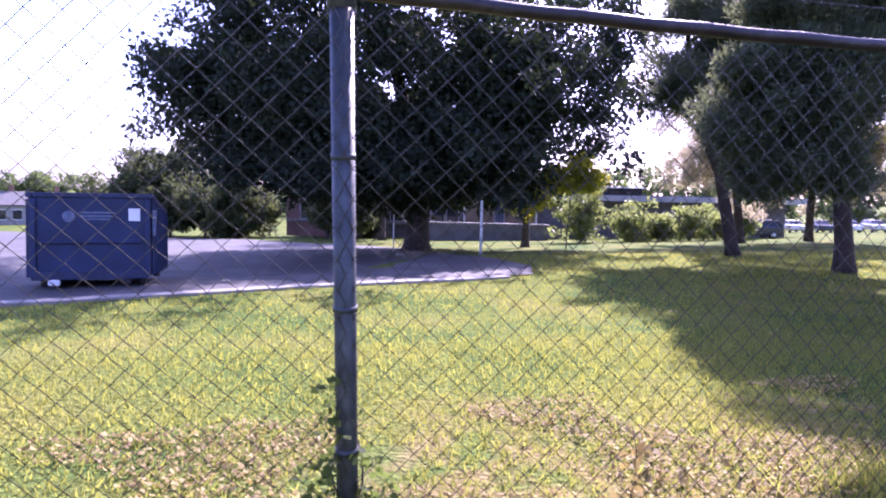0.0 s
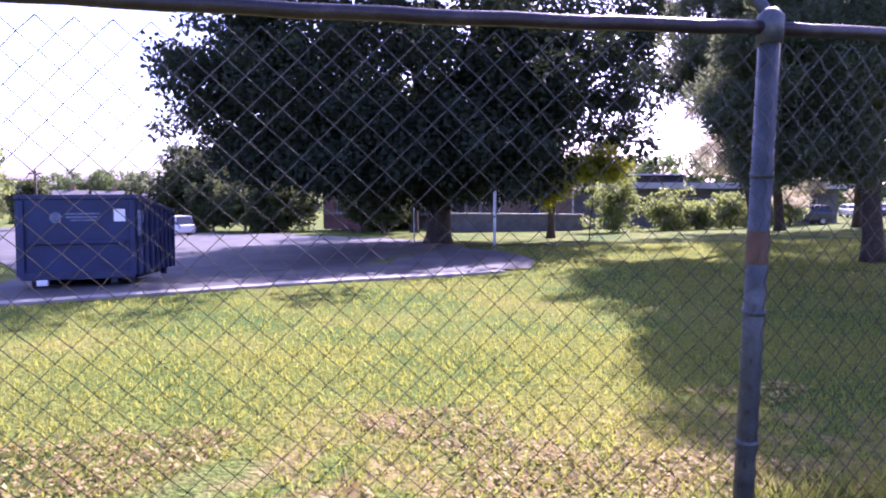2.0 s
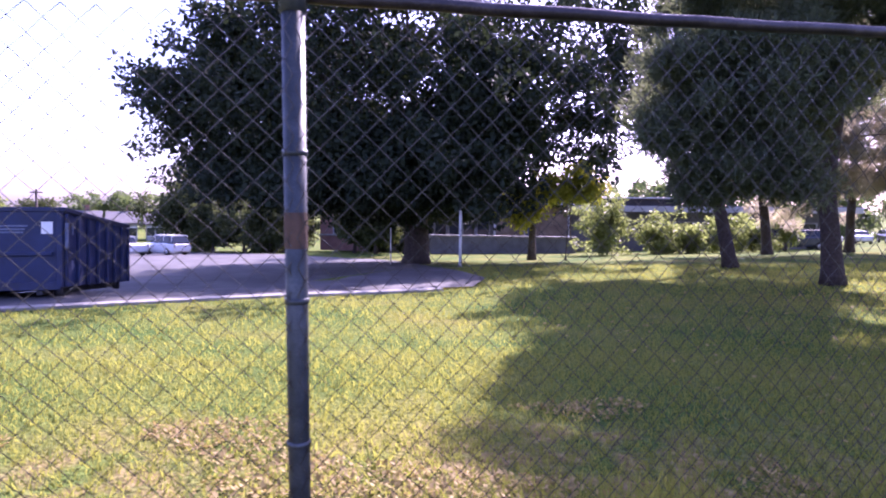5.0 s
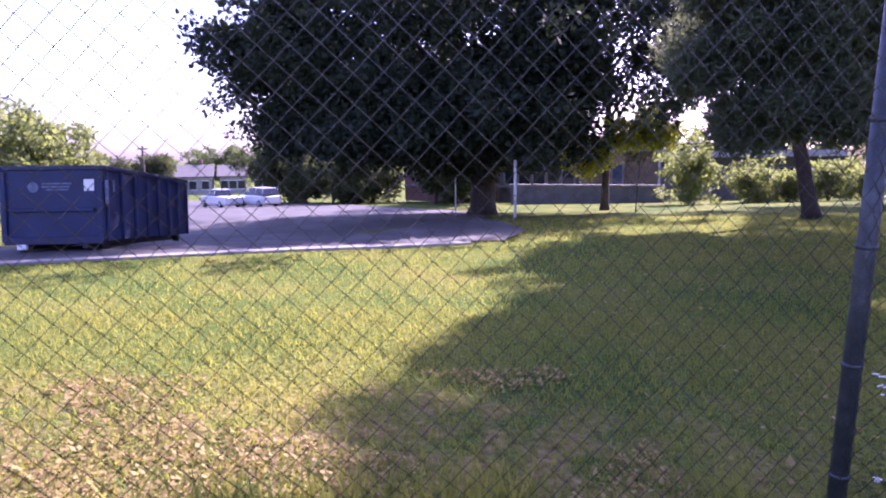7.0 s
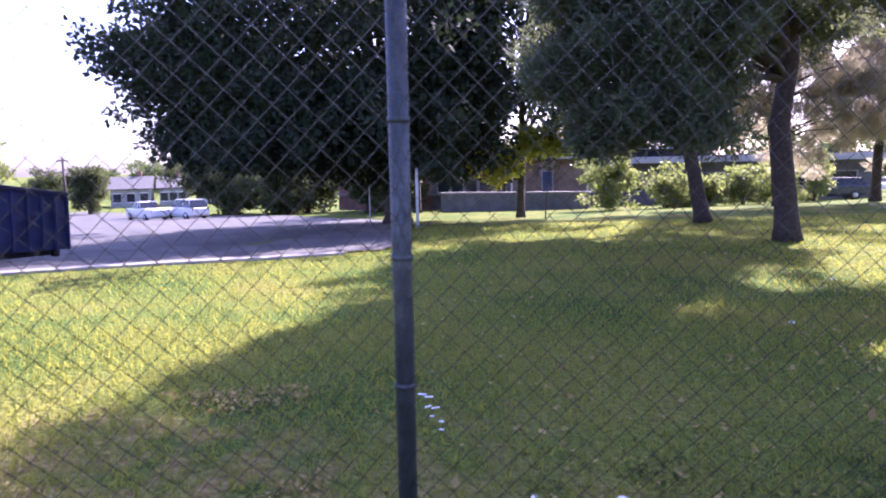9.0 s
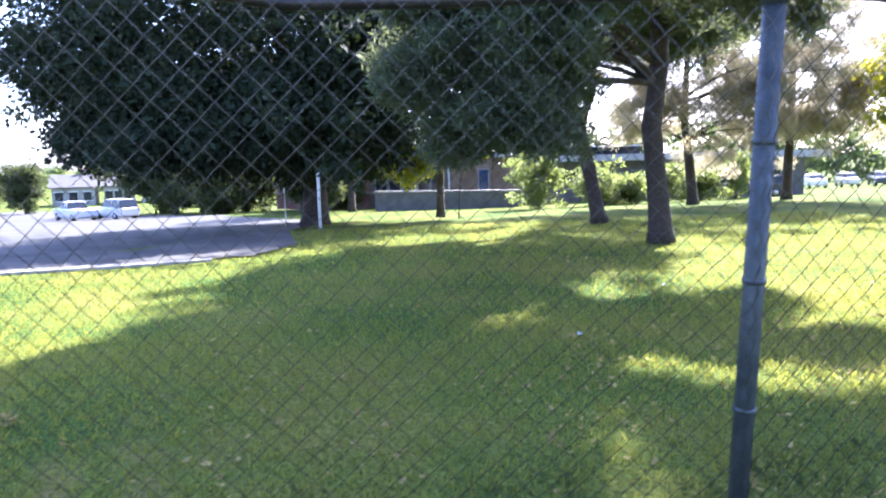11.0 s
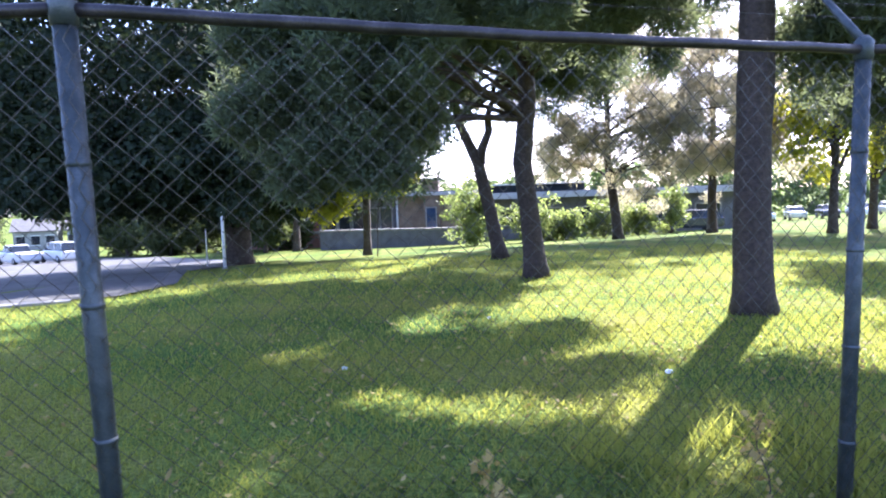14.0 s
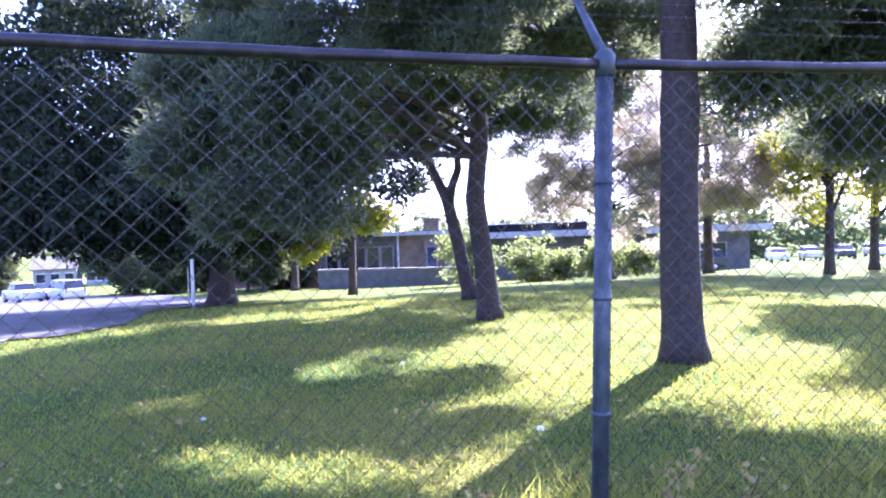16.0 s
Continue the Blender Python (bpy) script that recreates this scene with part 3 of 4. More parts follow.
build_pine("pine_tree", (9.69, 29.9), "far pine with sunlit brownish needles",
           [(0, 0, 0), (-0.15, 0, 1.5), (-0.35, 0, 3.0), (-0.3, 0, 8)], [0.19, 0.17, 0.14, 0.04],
           [((9.4, 29.4, 6.0), (3.7, 2.6, 3.8), 230), ((11.4, 28.9, 3.6), (1.9, 1.5, 1.3), 80), ((8.0, 29.4, 3.2), (1.5, 1.5, 1.0), 50)], 170, 0.22, M["sunlit_needle"], 61, 14, low=2.3)
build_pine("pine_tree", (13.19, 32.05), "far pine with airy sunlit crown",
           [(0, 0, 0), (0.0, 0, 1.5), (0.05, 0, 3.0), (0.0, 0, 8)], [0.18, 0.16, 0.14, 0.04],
           [((13.2, 31.6, 6.0), (3.6, 2.6, 4.0), 230), ((13.0, 31.2, 2.7), (1.7, 1.3, 0.6), 60), ((15.2, 31.6, 3.8), (1.5, 1.4, 1.2), 50)], 170, 0.22, M["sunlit_needle"], 71, 14, low=2.3)


def build_broadleaf(name, base, label, height, trunk_r, crown_list, per, size, mat, seed, group="", spread=0.5, lean=0.1):
    pts = np.concatenate([crown_points(c, r, n, seed + i, 0.25, 0.3) for i, (c, r, n) in enumerate(crown_list)])
    loc = local(pts, base)
    crown = leaves(loc, spread, per, size, mat, "crown", 0.65, 0.3, seed)
    g = np.random.default_rng(seed)
    limbs = []
    for k in range(9):
        tgt = loc[g.integers(len(loc))]
        limbs.append(((lean * 0.5, 0, height * (0.25 + 0.05 * k)), tuple(tgt), trunk_r * 0.45))
    return build_tree(name, base, label, "tree", [(0, 0, 0), (lean * 0.4, 0, height * 0.3), (lean, 0, height * 0.6), (lean, 0, height * 0.9)], [trunk_r, trunk_r * 0.85, trunk_r * 0.6, trunk_r * 0.2], limbs, [("crown", "", crown)], M["bark"], seed, group)


build_broadleaf("maple_tree", (16.5, 28.65), "young maple with yellow-green sunlit leaves", 6, 0.15, [((16.6, 29.2, 4.1), (1.6, 1.6, 1.8), 85)], 70, 0.17, M["maple_leaf"], 81, "maples on the lawn")
build_broadleaf("maple_tree", (18.3, 30.8), "young maple with yellow-green sunlit leaves", 6.5, 0.15, [((19.0, 30.0, 4.0), (1.9, 1.7, 1.9), 100)], 70, 0.17, M["maple_leaf"], 83, "maples on the lawn")
build_broadleaf("maple_tree", (21.2, 34.0), "young maple with yellow-green sunlit leaves", 6.5, 0.15, [((21.0, 33.4, 3.6), (1.9, 1.7, 1.6), 65)], 70, 0.17, M["maple_leaf"], 84, "maples on the lawn")
build_pine("pine_tree", (18.2, 20.6), "spreading grey-green pine with dense boughs over the lawn",
           [(0, 0, 0), (0.05, 0, 1.5), (0.0, 0, 3.0), (-0.1, 0, 6), (-0.1, 0, 10)], [0.24, 0.22, 0.2, 0.15, 0.05],
           [((17.6, 20.0, 6.0), (2.6, 2.6, 3.0), 330), ((17.2, 18.8, 3.9), (1.5, 1.5, 1.2), 130), ((15.9, 22.5, 4.2), (1.4, 1.6, 1.4), 130), ((19.5, 21.0, 6.6), (2.6, 2.6, 2.8), 160)], 240, 0.20, M["needle"], 85, 14, low=3.0)
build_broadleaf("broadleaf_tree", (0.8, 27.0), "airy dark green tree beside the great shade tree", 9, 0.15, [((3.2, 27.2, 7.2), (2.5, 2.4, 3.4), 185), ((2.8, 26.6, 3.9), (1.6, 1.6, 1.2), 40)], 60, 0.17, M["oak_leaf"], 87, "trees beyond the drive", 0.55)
build_broadleaf("maple_tree", (2.3, 24.2), "low maple sapling with bright yellow-green leaves", 2.6, 0.018, [((0.9, 23.6, 1.55), (0.8, 0.8, 0.6), 34), ((1.9, 24.0, 2.2), (0.8, 0.8, 0.5), 30), ((2.8, 24.2, 2.3), (0.7, 0.8, 0.6), 30)], 55, 0.14, M["maple_leaf"], 88, "maples on the lawn", 0.35)
build_broadleaf("broadleaf_tree", (-7.5, 37.0), "slender green tree beyond the drive", 6, 0.2, [((-7.0, 36.5, 4.4), (2.6, 2.4, 2.6), 110)], 60, 0.2, M["bush_leaf"], 89, "trees beyond the drive")
build_broadleaf("broadleaf_tree", (-27.0, 46.5), "rounded green tree beyond the drive", 7, 0.25, [((-27.0, 46.5, 1.5), (3.9, 3.4, 3.3), 300)], 70, 0.26, M["shade_leaf"], 91, "trees beyond the drive", 0.7)
build_broadleaf("broadleaf_tree", (-23.0, 21.5), "yellowish green tree behind the dumpster", 4, 0.18, [((-23.0, 21.5, 2.0), (2.8, 2.6, 1.9), 150)], 70, 0.2, M["bush_leaf"], 93, "trees beyond the drive")
for k, (x, y, rr, hh) in enumerate([(-18.9, 44, 2.4, 1.6), (-22, 46, 2.8, 1.8), (-17.9, 39.5, 0.9, 0.9), (-10.3, 39.8, 1.7, 1.2), (-49.7, 53.1, 1.9, 2.5), (-60, 57, 2.6, 2.2)]):
    z = ground_z(x, y)
    build_broadleaf("broadleaf_tree", (x, y), "far grey-green tree along the road", 4, 0.16, [((x, y, z + 0.25 + hh), (rr, rr * 0.9, hh), 170)], 60, 0.24, M["shade_leaf"], 101 + k, "far trees along the road", 0.6)


for k, (x, y, rr) in enumerate([(-10.9, 37.6, 1.2), (-17.2, 39.0, 1.5), (-20.6, 41.5, 1.8), (-24.0, 43.0, 1.8), (-9.2, 36.6, 1.1)]):
    z = ground_z(x, y)
    build_broadleaf("broadleaf_tree", (x, y), "small dark leafy tree with a thin trunk along the road", 3, 0.10, [((x, y, z + 2.4), (rr, rr * 0.9, 1.5), 90), ((x + 0.5, y, z + 1.2), (rr * 0.7, rr * 0.6, 0.5), 24)], 60, 0.22, M["shade_leaf"], 161 + k, "far trees along the road", 0.5)


def build_bush(base, size, seed, mat="bush_leaf"):
    x, y = base
    z = ground_z(x, y)
    pts = crown_points((x, y, z + size[2] * 0.55), (size[0], size[1], size[2] * 0.55), int(42 * size[0] * size[2]), seed, 0.2, 0.7)
    t = thing("bush", (x, y, z), "leafy light green shrub beside the building", "bush", "shrubs by the building")
    loc = local(pts, base)
    part("foliage", leaves(loc, 0.36, 60, 0.14, M[mat], "foliage", 0.6, 0.1, seed), t)
    pieces = [tube(limb_path((0, 0, 0), tuple(loc[i * 5 % len(loc)]), seed + i), [0.03 * (1 - 0.1 * k) for k in range(8)], 5) for i in range(6)]
    v, f = joined(pieces)
    part("stems", mesh_of("stems", v, f, M["bark"], True), t)


for k, (b, s) in enumerate([((3.3, 33.6), (1.15, 1.1, 2.5)), ((5.7, 34.6), (0.7, 0.7, 1.7)), ((7.3, 35.2), (1.1, 0.9, 1.2)), ((8.9, 36.0), (0.9, 0.8, 1.7)), ((10.4, 37.0), (0.9, 0.8, 1.5)), ((12.0, 37.4), (0.6, 0.6, 2.2)), ((6.5, 36.2), (0.9, 0.9, 1.2))]):
    build_bush(b, s, 131 + k)

# ---- dumpster ----


def build_dumpster():
    # length along local y, open top; the corner nearest the path at the origin
    t = thing("dumpster", (-4.8, 10.35, 0.05), "large open-topped dark blue steel roll-off dumpster", "dumpster", turn=28.6)
    t.matrix_basis = t.matrix_basis @ pose(0, 0, 0, -5.0, 0, 0)
    ln, wd, ht = 4.75, 1.72, 1.26
    z0 = 0.15
    for name, size, at in (("side_wall", (0.05, ln, ht), (-0.025, ln / 2, z0 + ht / 2)), ("side_wall", (0.05, ln, ht), (-wd + 0.025, ln / 2, z0 + ht / 2)),
                           ("end_wall", (wd - 0.1, 0.05, ht - 0.02), (-wd / 2, 0.03, z0 + ht / 2)), ("end_wall", (wd - 0.1, 0.05, ht - 0.02), (-wd / 2, ln - 0.03, z0 + ht / 2)),
                           ("floor_plate", (wd - 0.1, ln - 0.1, 0.04), (-wd / 2, ln / 2, z0 + 0.03))):
        part(name, box_mesh(name, size, M["blue"], 0.008, at), t)
    for name, size, at in (("top_rim", (0.09, ln + 0.06, 0.08), (0.0, ln / 2, z0 + ht + 0.02)), ("top_rim", (0.09, ln + 0.06, 0.08), (-wd, ln / 2, z0 + ht + 0.02)),
                           ("top_rim", (wd - 0.09, 0.08, 0.08), (-wd / 2, 0.02, z0 + ht + 0.02)), ("top_rim", (wd - 0.09, 0.08, 0.08), (-wd / 2, ln - 0.02, z0 + ht + 0.02))):
        part(name, box_mesh(name, size, M["blue_dark"], 0.012, at), t)
    for k in range(8):
        y = 0.10 + k * (ln - 0.2) / 7
        for x in (0.03, -wd - 0.03):
            part("rib", box_mesh("rib", (0.055, 0.08, ht - 0.04), M["blue"], 0.012, (x, y, z0 + ht / 2 - 0.02)), t)
    for x in (-0.05, -wd + 0.05):
        part("rib", box_mesh("rib", (0.09, 0.05, ht - 0.04), M["blue"], 0.012, (x, -0.02, z0 + ht / 2 - 0.02)), t)
    part("rib", box_mesh("rib", (wd - 0.3, 0.05, 0.07), M["blue"], 0.012, (-wd / 2, -0.02, z0 + 0.55)), t)
    part("sill", box_mesh("sill", (wd - 0.05, 0.06, 0.14), M["blue_dark"], 0.012, (-wd / 2, -0.01, z0 + 0.02)), t, "dark scuffed bottom sill")
    for x in (-0.35, -wd + 0.35):
        part("skid", box_mesh("skid", (0.10, ln, 0.12), M["black"], 0.01, (x, ln / 2, z0 - 0.07)), t, "dark steel skid rail")
    for y in (0.35, ln - 0.4):
        for x in (-0.16, -wd + 0.16):
            v, f = joined([tube([(x - 0.06, y, 0.08), (x + 0.06, y, 0.08)], [0.095, 0.095], 18)])
            part("wheel", mesh_of("wheel", v, f, M["black"], True), t, "small black steel roller wheel")
    part("foot_block", box_mesh("foot_block", (0.16, 0.08, 0.09), M["white"], 0.01, (-wd + 0.34, -0.03, 0.06)), t, "pale scuffed block at the foot")
    # sticker, faded mark and illegible lettering on the end that faces the path
    part("sticker", box_mesh("sticker", (0.17, 0.005, 0.20), M["white"], 0.0, (-0.24, -0.002, z0 + 0.98)), t, "white rectangular sticker")
    v, f = joined([tube([(-1.18, 0.0, z0 + 0.95), (-1.18, 0.003, z0 + 0.95)], [0.09, 0.09], 16)])
    part("sticker", mesh_of("sticker", v, f, M["faded"]), t, "faded round white mark")
    for x, w2, z in ((-0.78, 0.50, 1.01), (-0.80, 0.46, 0.955), (-0.78, 0.38, 0.905)):
        part("lettering_bar", box_mesh("lettering_bar", (w2, 0.005, 0.028), M["faded"], 0.0, (x, -0.002, z0 + z)), t, "faded pale lettering")
    part("latch_bar", box_mesh("latch_bar", (0.05, 0.06, 0.42), M["faded"], 0.01, (0.05, 0.02, z0 + 0.85)), t, "pale scuffed latch bar")
    part("latch_bar", box_mesh("latch_bar", (0.03, 0.04, 0.20), M["faded"], 0.01, (0.06, 0.30, z0 + 0.97)), t, "pale scuffed latch bar")


build_dumpster()

# ---- white marker posts beside the tree ----


def build_marker(x, y, h, r, label):
    z = ground_z(x, y)
    t = thing("marker_post", (x, y, z), label, "post", "posts by the drive")
    v, f = joined([tube([(0, 0, -0.05), (0, 0, h - 0.02), (0, 0, h)], [r, r, r * 0.6], 10)])
    part("shaft", mesh_of("shaft", v, f, M["white"], True), t)
    part("foot", tube_mesh("foot", [(0, 0, 0), (0, 0, 0.06)], [r * 2.0, r * 1.5], M["concrete"], 10), t)


build_marker(-3.85, 23.9, 1.35, 0.022, "thin pale pipe post beside the great trunk")
build_marker(-0.29, 19.68, 1.6, 0.042, "white painted pipe post at the drive edge")

# ---- school building ----


def build_school():
    z = -1.25
    t = thing("school_building", (0, 42.5, z), "long low tan brick building with pale roof edge and blue windows", "building", turn=3.0)
    ht = 3.1
    def wall(name, x0, x1, material, y=0.0, h=ht, lab="", thick=0.3, base=0.0):
        part(name, box_mesh(name, (x1 - x0, thick, h), material, 0.0, ((x0 + x1) / 2, y, base + h / 2)), t, lab)
    wall("wall", -15, -8.6, M["red_brick"], 0, ht, "reddish brick wall")
    wall("wall", -8.6, -3.5, M["grey_wall"], 0.12, ht, "shaded grey wall with windows")
    wall("wall", -3.5, 1.2, M["brick"], 0, ht, "tan brick wall")
    wall("wall", 1.2, 16.0, M["grey_wall"], 0.15, ht - 0.3, "grey shaded wall")
    wall("end_wall", -15, -14.7, M["red_brick"], 4.4, ht, "", 8.4)
    wall("end_wall", 15.7, 16.0, M["grey_wall"], 4.5, ht - 0.3, "", 8.3)
    wall("back_wall", -15, 16, M["brick"], 8.75, ht - 0.3)
    # roof with overhang and fascia
    part("roof", box_mesh("roof", (17.0, 9.6, 0.16), M["shingle"], 0.02, (-7.2, 4.2, ht + 0.10)), t, "flat dark roof")
    part("roof", box_mesh("roof", (15.6, 9.6, 0.16), M["shingle"], 0.02, (9.2, 4.2, ht - 0.12)), t, "flat dark roof")
    part("fascia", box_mesh("fascia", (17.0, 0.08, 0.2), M["roof_pale"], 0.01, (-7.2, -0.65, ht + 0.04)), t, "pale roof edge board")
    part("fascia", box_mesh("fascia", (15.6, 0.08, 0.34), M["roof_pale"], 0.01, (9.2, -0.65, ht - 0.25)), t, "pale roof edge board")
    part("clerestory", box_mesh("clerestory", (6.0, 1.4, 0.42), M["glass_dark"], 0.02, (4.6, 1.4, ht + 0.17)), t, "dark roof window band")
    part("clerestory_cap", box_mesh("clerestory_cap", (6.3, 1.7, 0.07), M["white"], 0.01, (4.6, 1.4, ht + 0.42)), t, "white cap of the roof window")
    part("chimney", box_mesh("chimney", (0.95, 0.5, ht + 0.85), M["brick"], 0.02, (-1.25, -0.3, (ht + 0.85) / 2)), t, "brick pier rising above the roof")
    part("chimney_cap", box_mesh("chimney_cap", (1.05, 0.6, 0.08), M["concrete"], 0.01, (-1.25, -0.3, ht + 0.89)), t)
    def window(x, zc, w2, h2, glass="glass_blue", y=-0.17, label="blue tinted window in a white frame"):
        wd2 = part("window", box_mesh("window", (w2, 0.03, h2), M[glass], 0.0, (x, y, zc)), t, label)
        for dx, dz, sx, sz in ((-w2 / 2, 0, 0.07, h2 + 0.07), (w2 / 2, 0, 0.07, h2 + 0.07), (0, h2 / 2, w2, 0.07), (0, -h2 / 2, w2, 0.09)):
            part("window_frame", box_mesh("window_frame", (sx, 0.07, sz), M["frame"], 0.004, (x + dx, y - 0.02, zc + dz)), wd2)
    window(-1.25, 1.72, 0.62, 1.25, y=-0.57)
    for x in (-7.8, -6.9, -6.0, -5.1, -4.2):
        window(x, 1.75, 0.78, 1.3, "glass_dark", -0.06, "dark window in a white frame")
    for x in (-13.6, -12.1, -10.6):
        window(x, 1.7, 0.9, 1.2, "glass_dark", -0.17, "dark window in a white frame")
    for x in (3.4, 5.6, 7.8, 10.0, 12.2, 14.2):
        window(x, 1.6, 1.3, 1.0, "glass_dark", -0.02, "dark window in a white frame")
    part("window_sill", box_mesh("window_sill", (6.4, 0.25, 0.12), M["concrete"], 0.01, (-11.8, -0.2, 1.02)), t, "pale stone sill band")
    part("window_sill", box_mesh("window_sill", (12.0, 0.25, 0.12), M["concrete"], 0.01, (-5.0, -0.22, 0.98)), t, "pale stone sill band")
    for x in (-3.45, 1.05):
        part("downpipe", tube_mesh("downpipe", [(x, -0.22, 0), (x, -0.22, ht)], [0.06, 0.06], M["white"], 8), t, "white rain pipe")


build_school()


def build_low_wall():
    t = thing("retaining_wall", (-2.2, 37.6, ground_z(-2.2, 37.6) - 0.1), "low grey block retaining wall with pale coping", "wall", turn=3.0)
    part("wall_body", box_mesh("wall_body", (8.0, 0.3, 1.0), M["grey_wall"], 0.01, (0, 0, 0.5)), t)
    part("coping", box_mesh("coping", (8.1, 0.4, 0.1), M["concrete"], 0.01, (0, 0, 1.05)), t, "pale concrete coping")


build_low_wall()

# ---- vehicles ----


def loft(sections, material, name):
    """A closed body from cross-sections: (x, half width, z values bottom..top with insets)."""
    verts, faces = [], []
    k = len(sections[0][1])
    for x, ring in sections:
        verts += [(x, y, z) for y, z in ring]
    for i in range(len(sections) - 1):
        for j in range(k):
            a, b = i * k + j, i * k + (j + 1) % k
            faces.append((a, b, b + k, a + k))
    faces.append(tuple(range(k))[::-1])
    faces.append(tuple((len(sections) - 1) * k + j for j in range(k)))
    return mesh_of(name, verts, faces, material, False)


def build_car(x, y, turn, label, paint, ln=4.5, wd=1.75, ht=1.6, pickup=False, scale=1.0):
    t = thing("parked_car", (x, y, ground_z(x, y) + 0.03), label, "car", "parked cars", turn=turn)
    t.scale = (scale, scale, scale)
    h = wd / 2
    def ring(w, z0, z1, z2):
        return [(-w * 0.92, z0), (w * 0.92, z0), (w, z0 + 0.18), (w, z1), (w * 0.9, z2), (-w * 0.9, z2), (-w, z1), (-w, z0 + 0.18)]
    body = loft([(-ln / 2, ring(h * 0.86, 0.42, 0.72, 0.80)), (-ln / 2 + 0.15, ring(h * 0.95, 0.3, 0.85, 0.95)), (-ln * 0.22, ring(h, 0.26, 0.9, 1.02)), (ln * 0.2, ring(h, 0.26, 0.92, 1.02)),
                 (ln / 2 - 0.15, ring(h * 0.96, 0.3, 0.9, 1.0)), (ln / 2, ring(h * 0.9, 0.42, 0.85, 0.92))], paint, "body")
    part("body", body, t)
    c0, c1 = -ln * 0.2, (ln * 0.12 if pickup else ln * 0.47)
    def cab(w0, w1, z0, z1):
        return [(-w0, z0), (w0, z0), (w1, z1), (-w1, z1)]
    part("cabin_glass", loft([(c0 - 0.25, cab(h * 0.88, h * 0.86, 0.98, 1.04)), (c0 + 0.35, cab(h * 0.9, h * 0.74, 0.98, ht - 0.08)), (c1 - 0.25, cab(h * 0.9, h * 0.74, 0.98, ht - 0.08)), (c1, cab(h * 0.88, h * 0.84, 0.98, 1.08))], M["glass_dark"], "cabin_glass"), t, "dark tinted windows")
    part("roof", box_mesh("roof", (c1 - c0 - 0.55, wd * 0.76, 0.07), paint, 0.03, ((c0 + c1) / 2 + 0.05, 0, ht - 0.05), 2), t)
    for px in (c0 + 0.36, (c0 + c1) / 2 + 0.1, c1 - 0.28):
        for s in (-1, 1):
            part("pillar", box_mesh("pillar", (0.09, 0.05, ht - 1.04), paint, 0.01, (px, s * h * 0.815, (ht + 0.94) / 2)), t)
    for px in (-ln * 0.31, ln * 0.30):
        for s in (-1, 1):
            v, f = joined([tube([(px, s * (h - 0.2), 0.32), (px, s * (h + 0.01), 0.32)], [0.32, 0.32], 20)])
            wheel = part("wheel", mesh_of("wheel", v, f, M["black"], True), t, "black tyre with a metal rim")
            v, f = joined([tube([(px, s * (h + 0.0), 0.32), (px, s * (h + 0.025), 0.32)], [0.19, 0.17], 14)])
            part("rim", mesh_of("rim", v, f, M["car_silver"], True), wheel)
    for s in (-1, 1):
        part("headlight", box_mesh("headlight", (0.06, 0.3, 0.13), M["glass_blue"], 0.02, (-ln / 2 + 0.05, s * h * 0.68, 0.74)), t)
        part("tail_light", box_mesh("tail_light", (0.06, 0.14, 0.3), M["rust"], 0.02, (ln / 2 - 0.03, s * h * 0.8, 0.84)), t)
        part("door_handle", box_mesh("door_handle", (0.16, 0.03, 0.03), M["car_silver"], 0.005, (0.15, s * (h + 0.01), 0.86)), t)
    return t


build_car(-24.6, 34.9, -22, "white pickup parked at the roadside beyond the drive", M["car_white"], 4.9, 1.8, 1.6, True, 0.72)
build_car(-22.0, 35.4, -20, "white sport utility car parked at the roadside beyond the drive", M["car_white"], 4.4, 1.75, 1.68, False, 0.72)
for k in range(11):
    build_car(19.5 + 2.2 * k, 58.0 + 0.35 * k, 88 if k % 3 else 92, ("white", "silver", "dark")[k % 3] + " car parked in the far row", (M["car_white"], M["car_silver"], M["car_dark"])[k % 3], 4.4, 1.75, 1.5, False, 0.66)
build_car(12.9, 39.3, 8, "dark blue car parked beside the building", M["car_dark"], 4.4, 1.75, 1.5, False, 0.7)

# ---- houses beyond the road ----


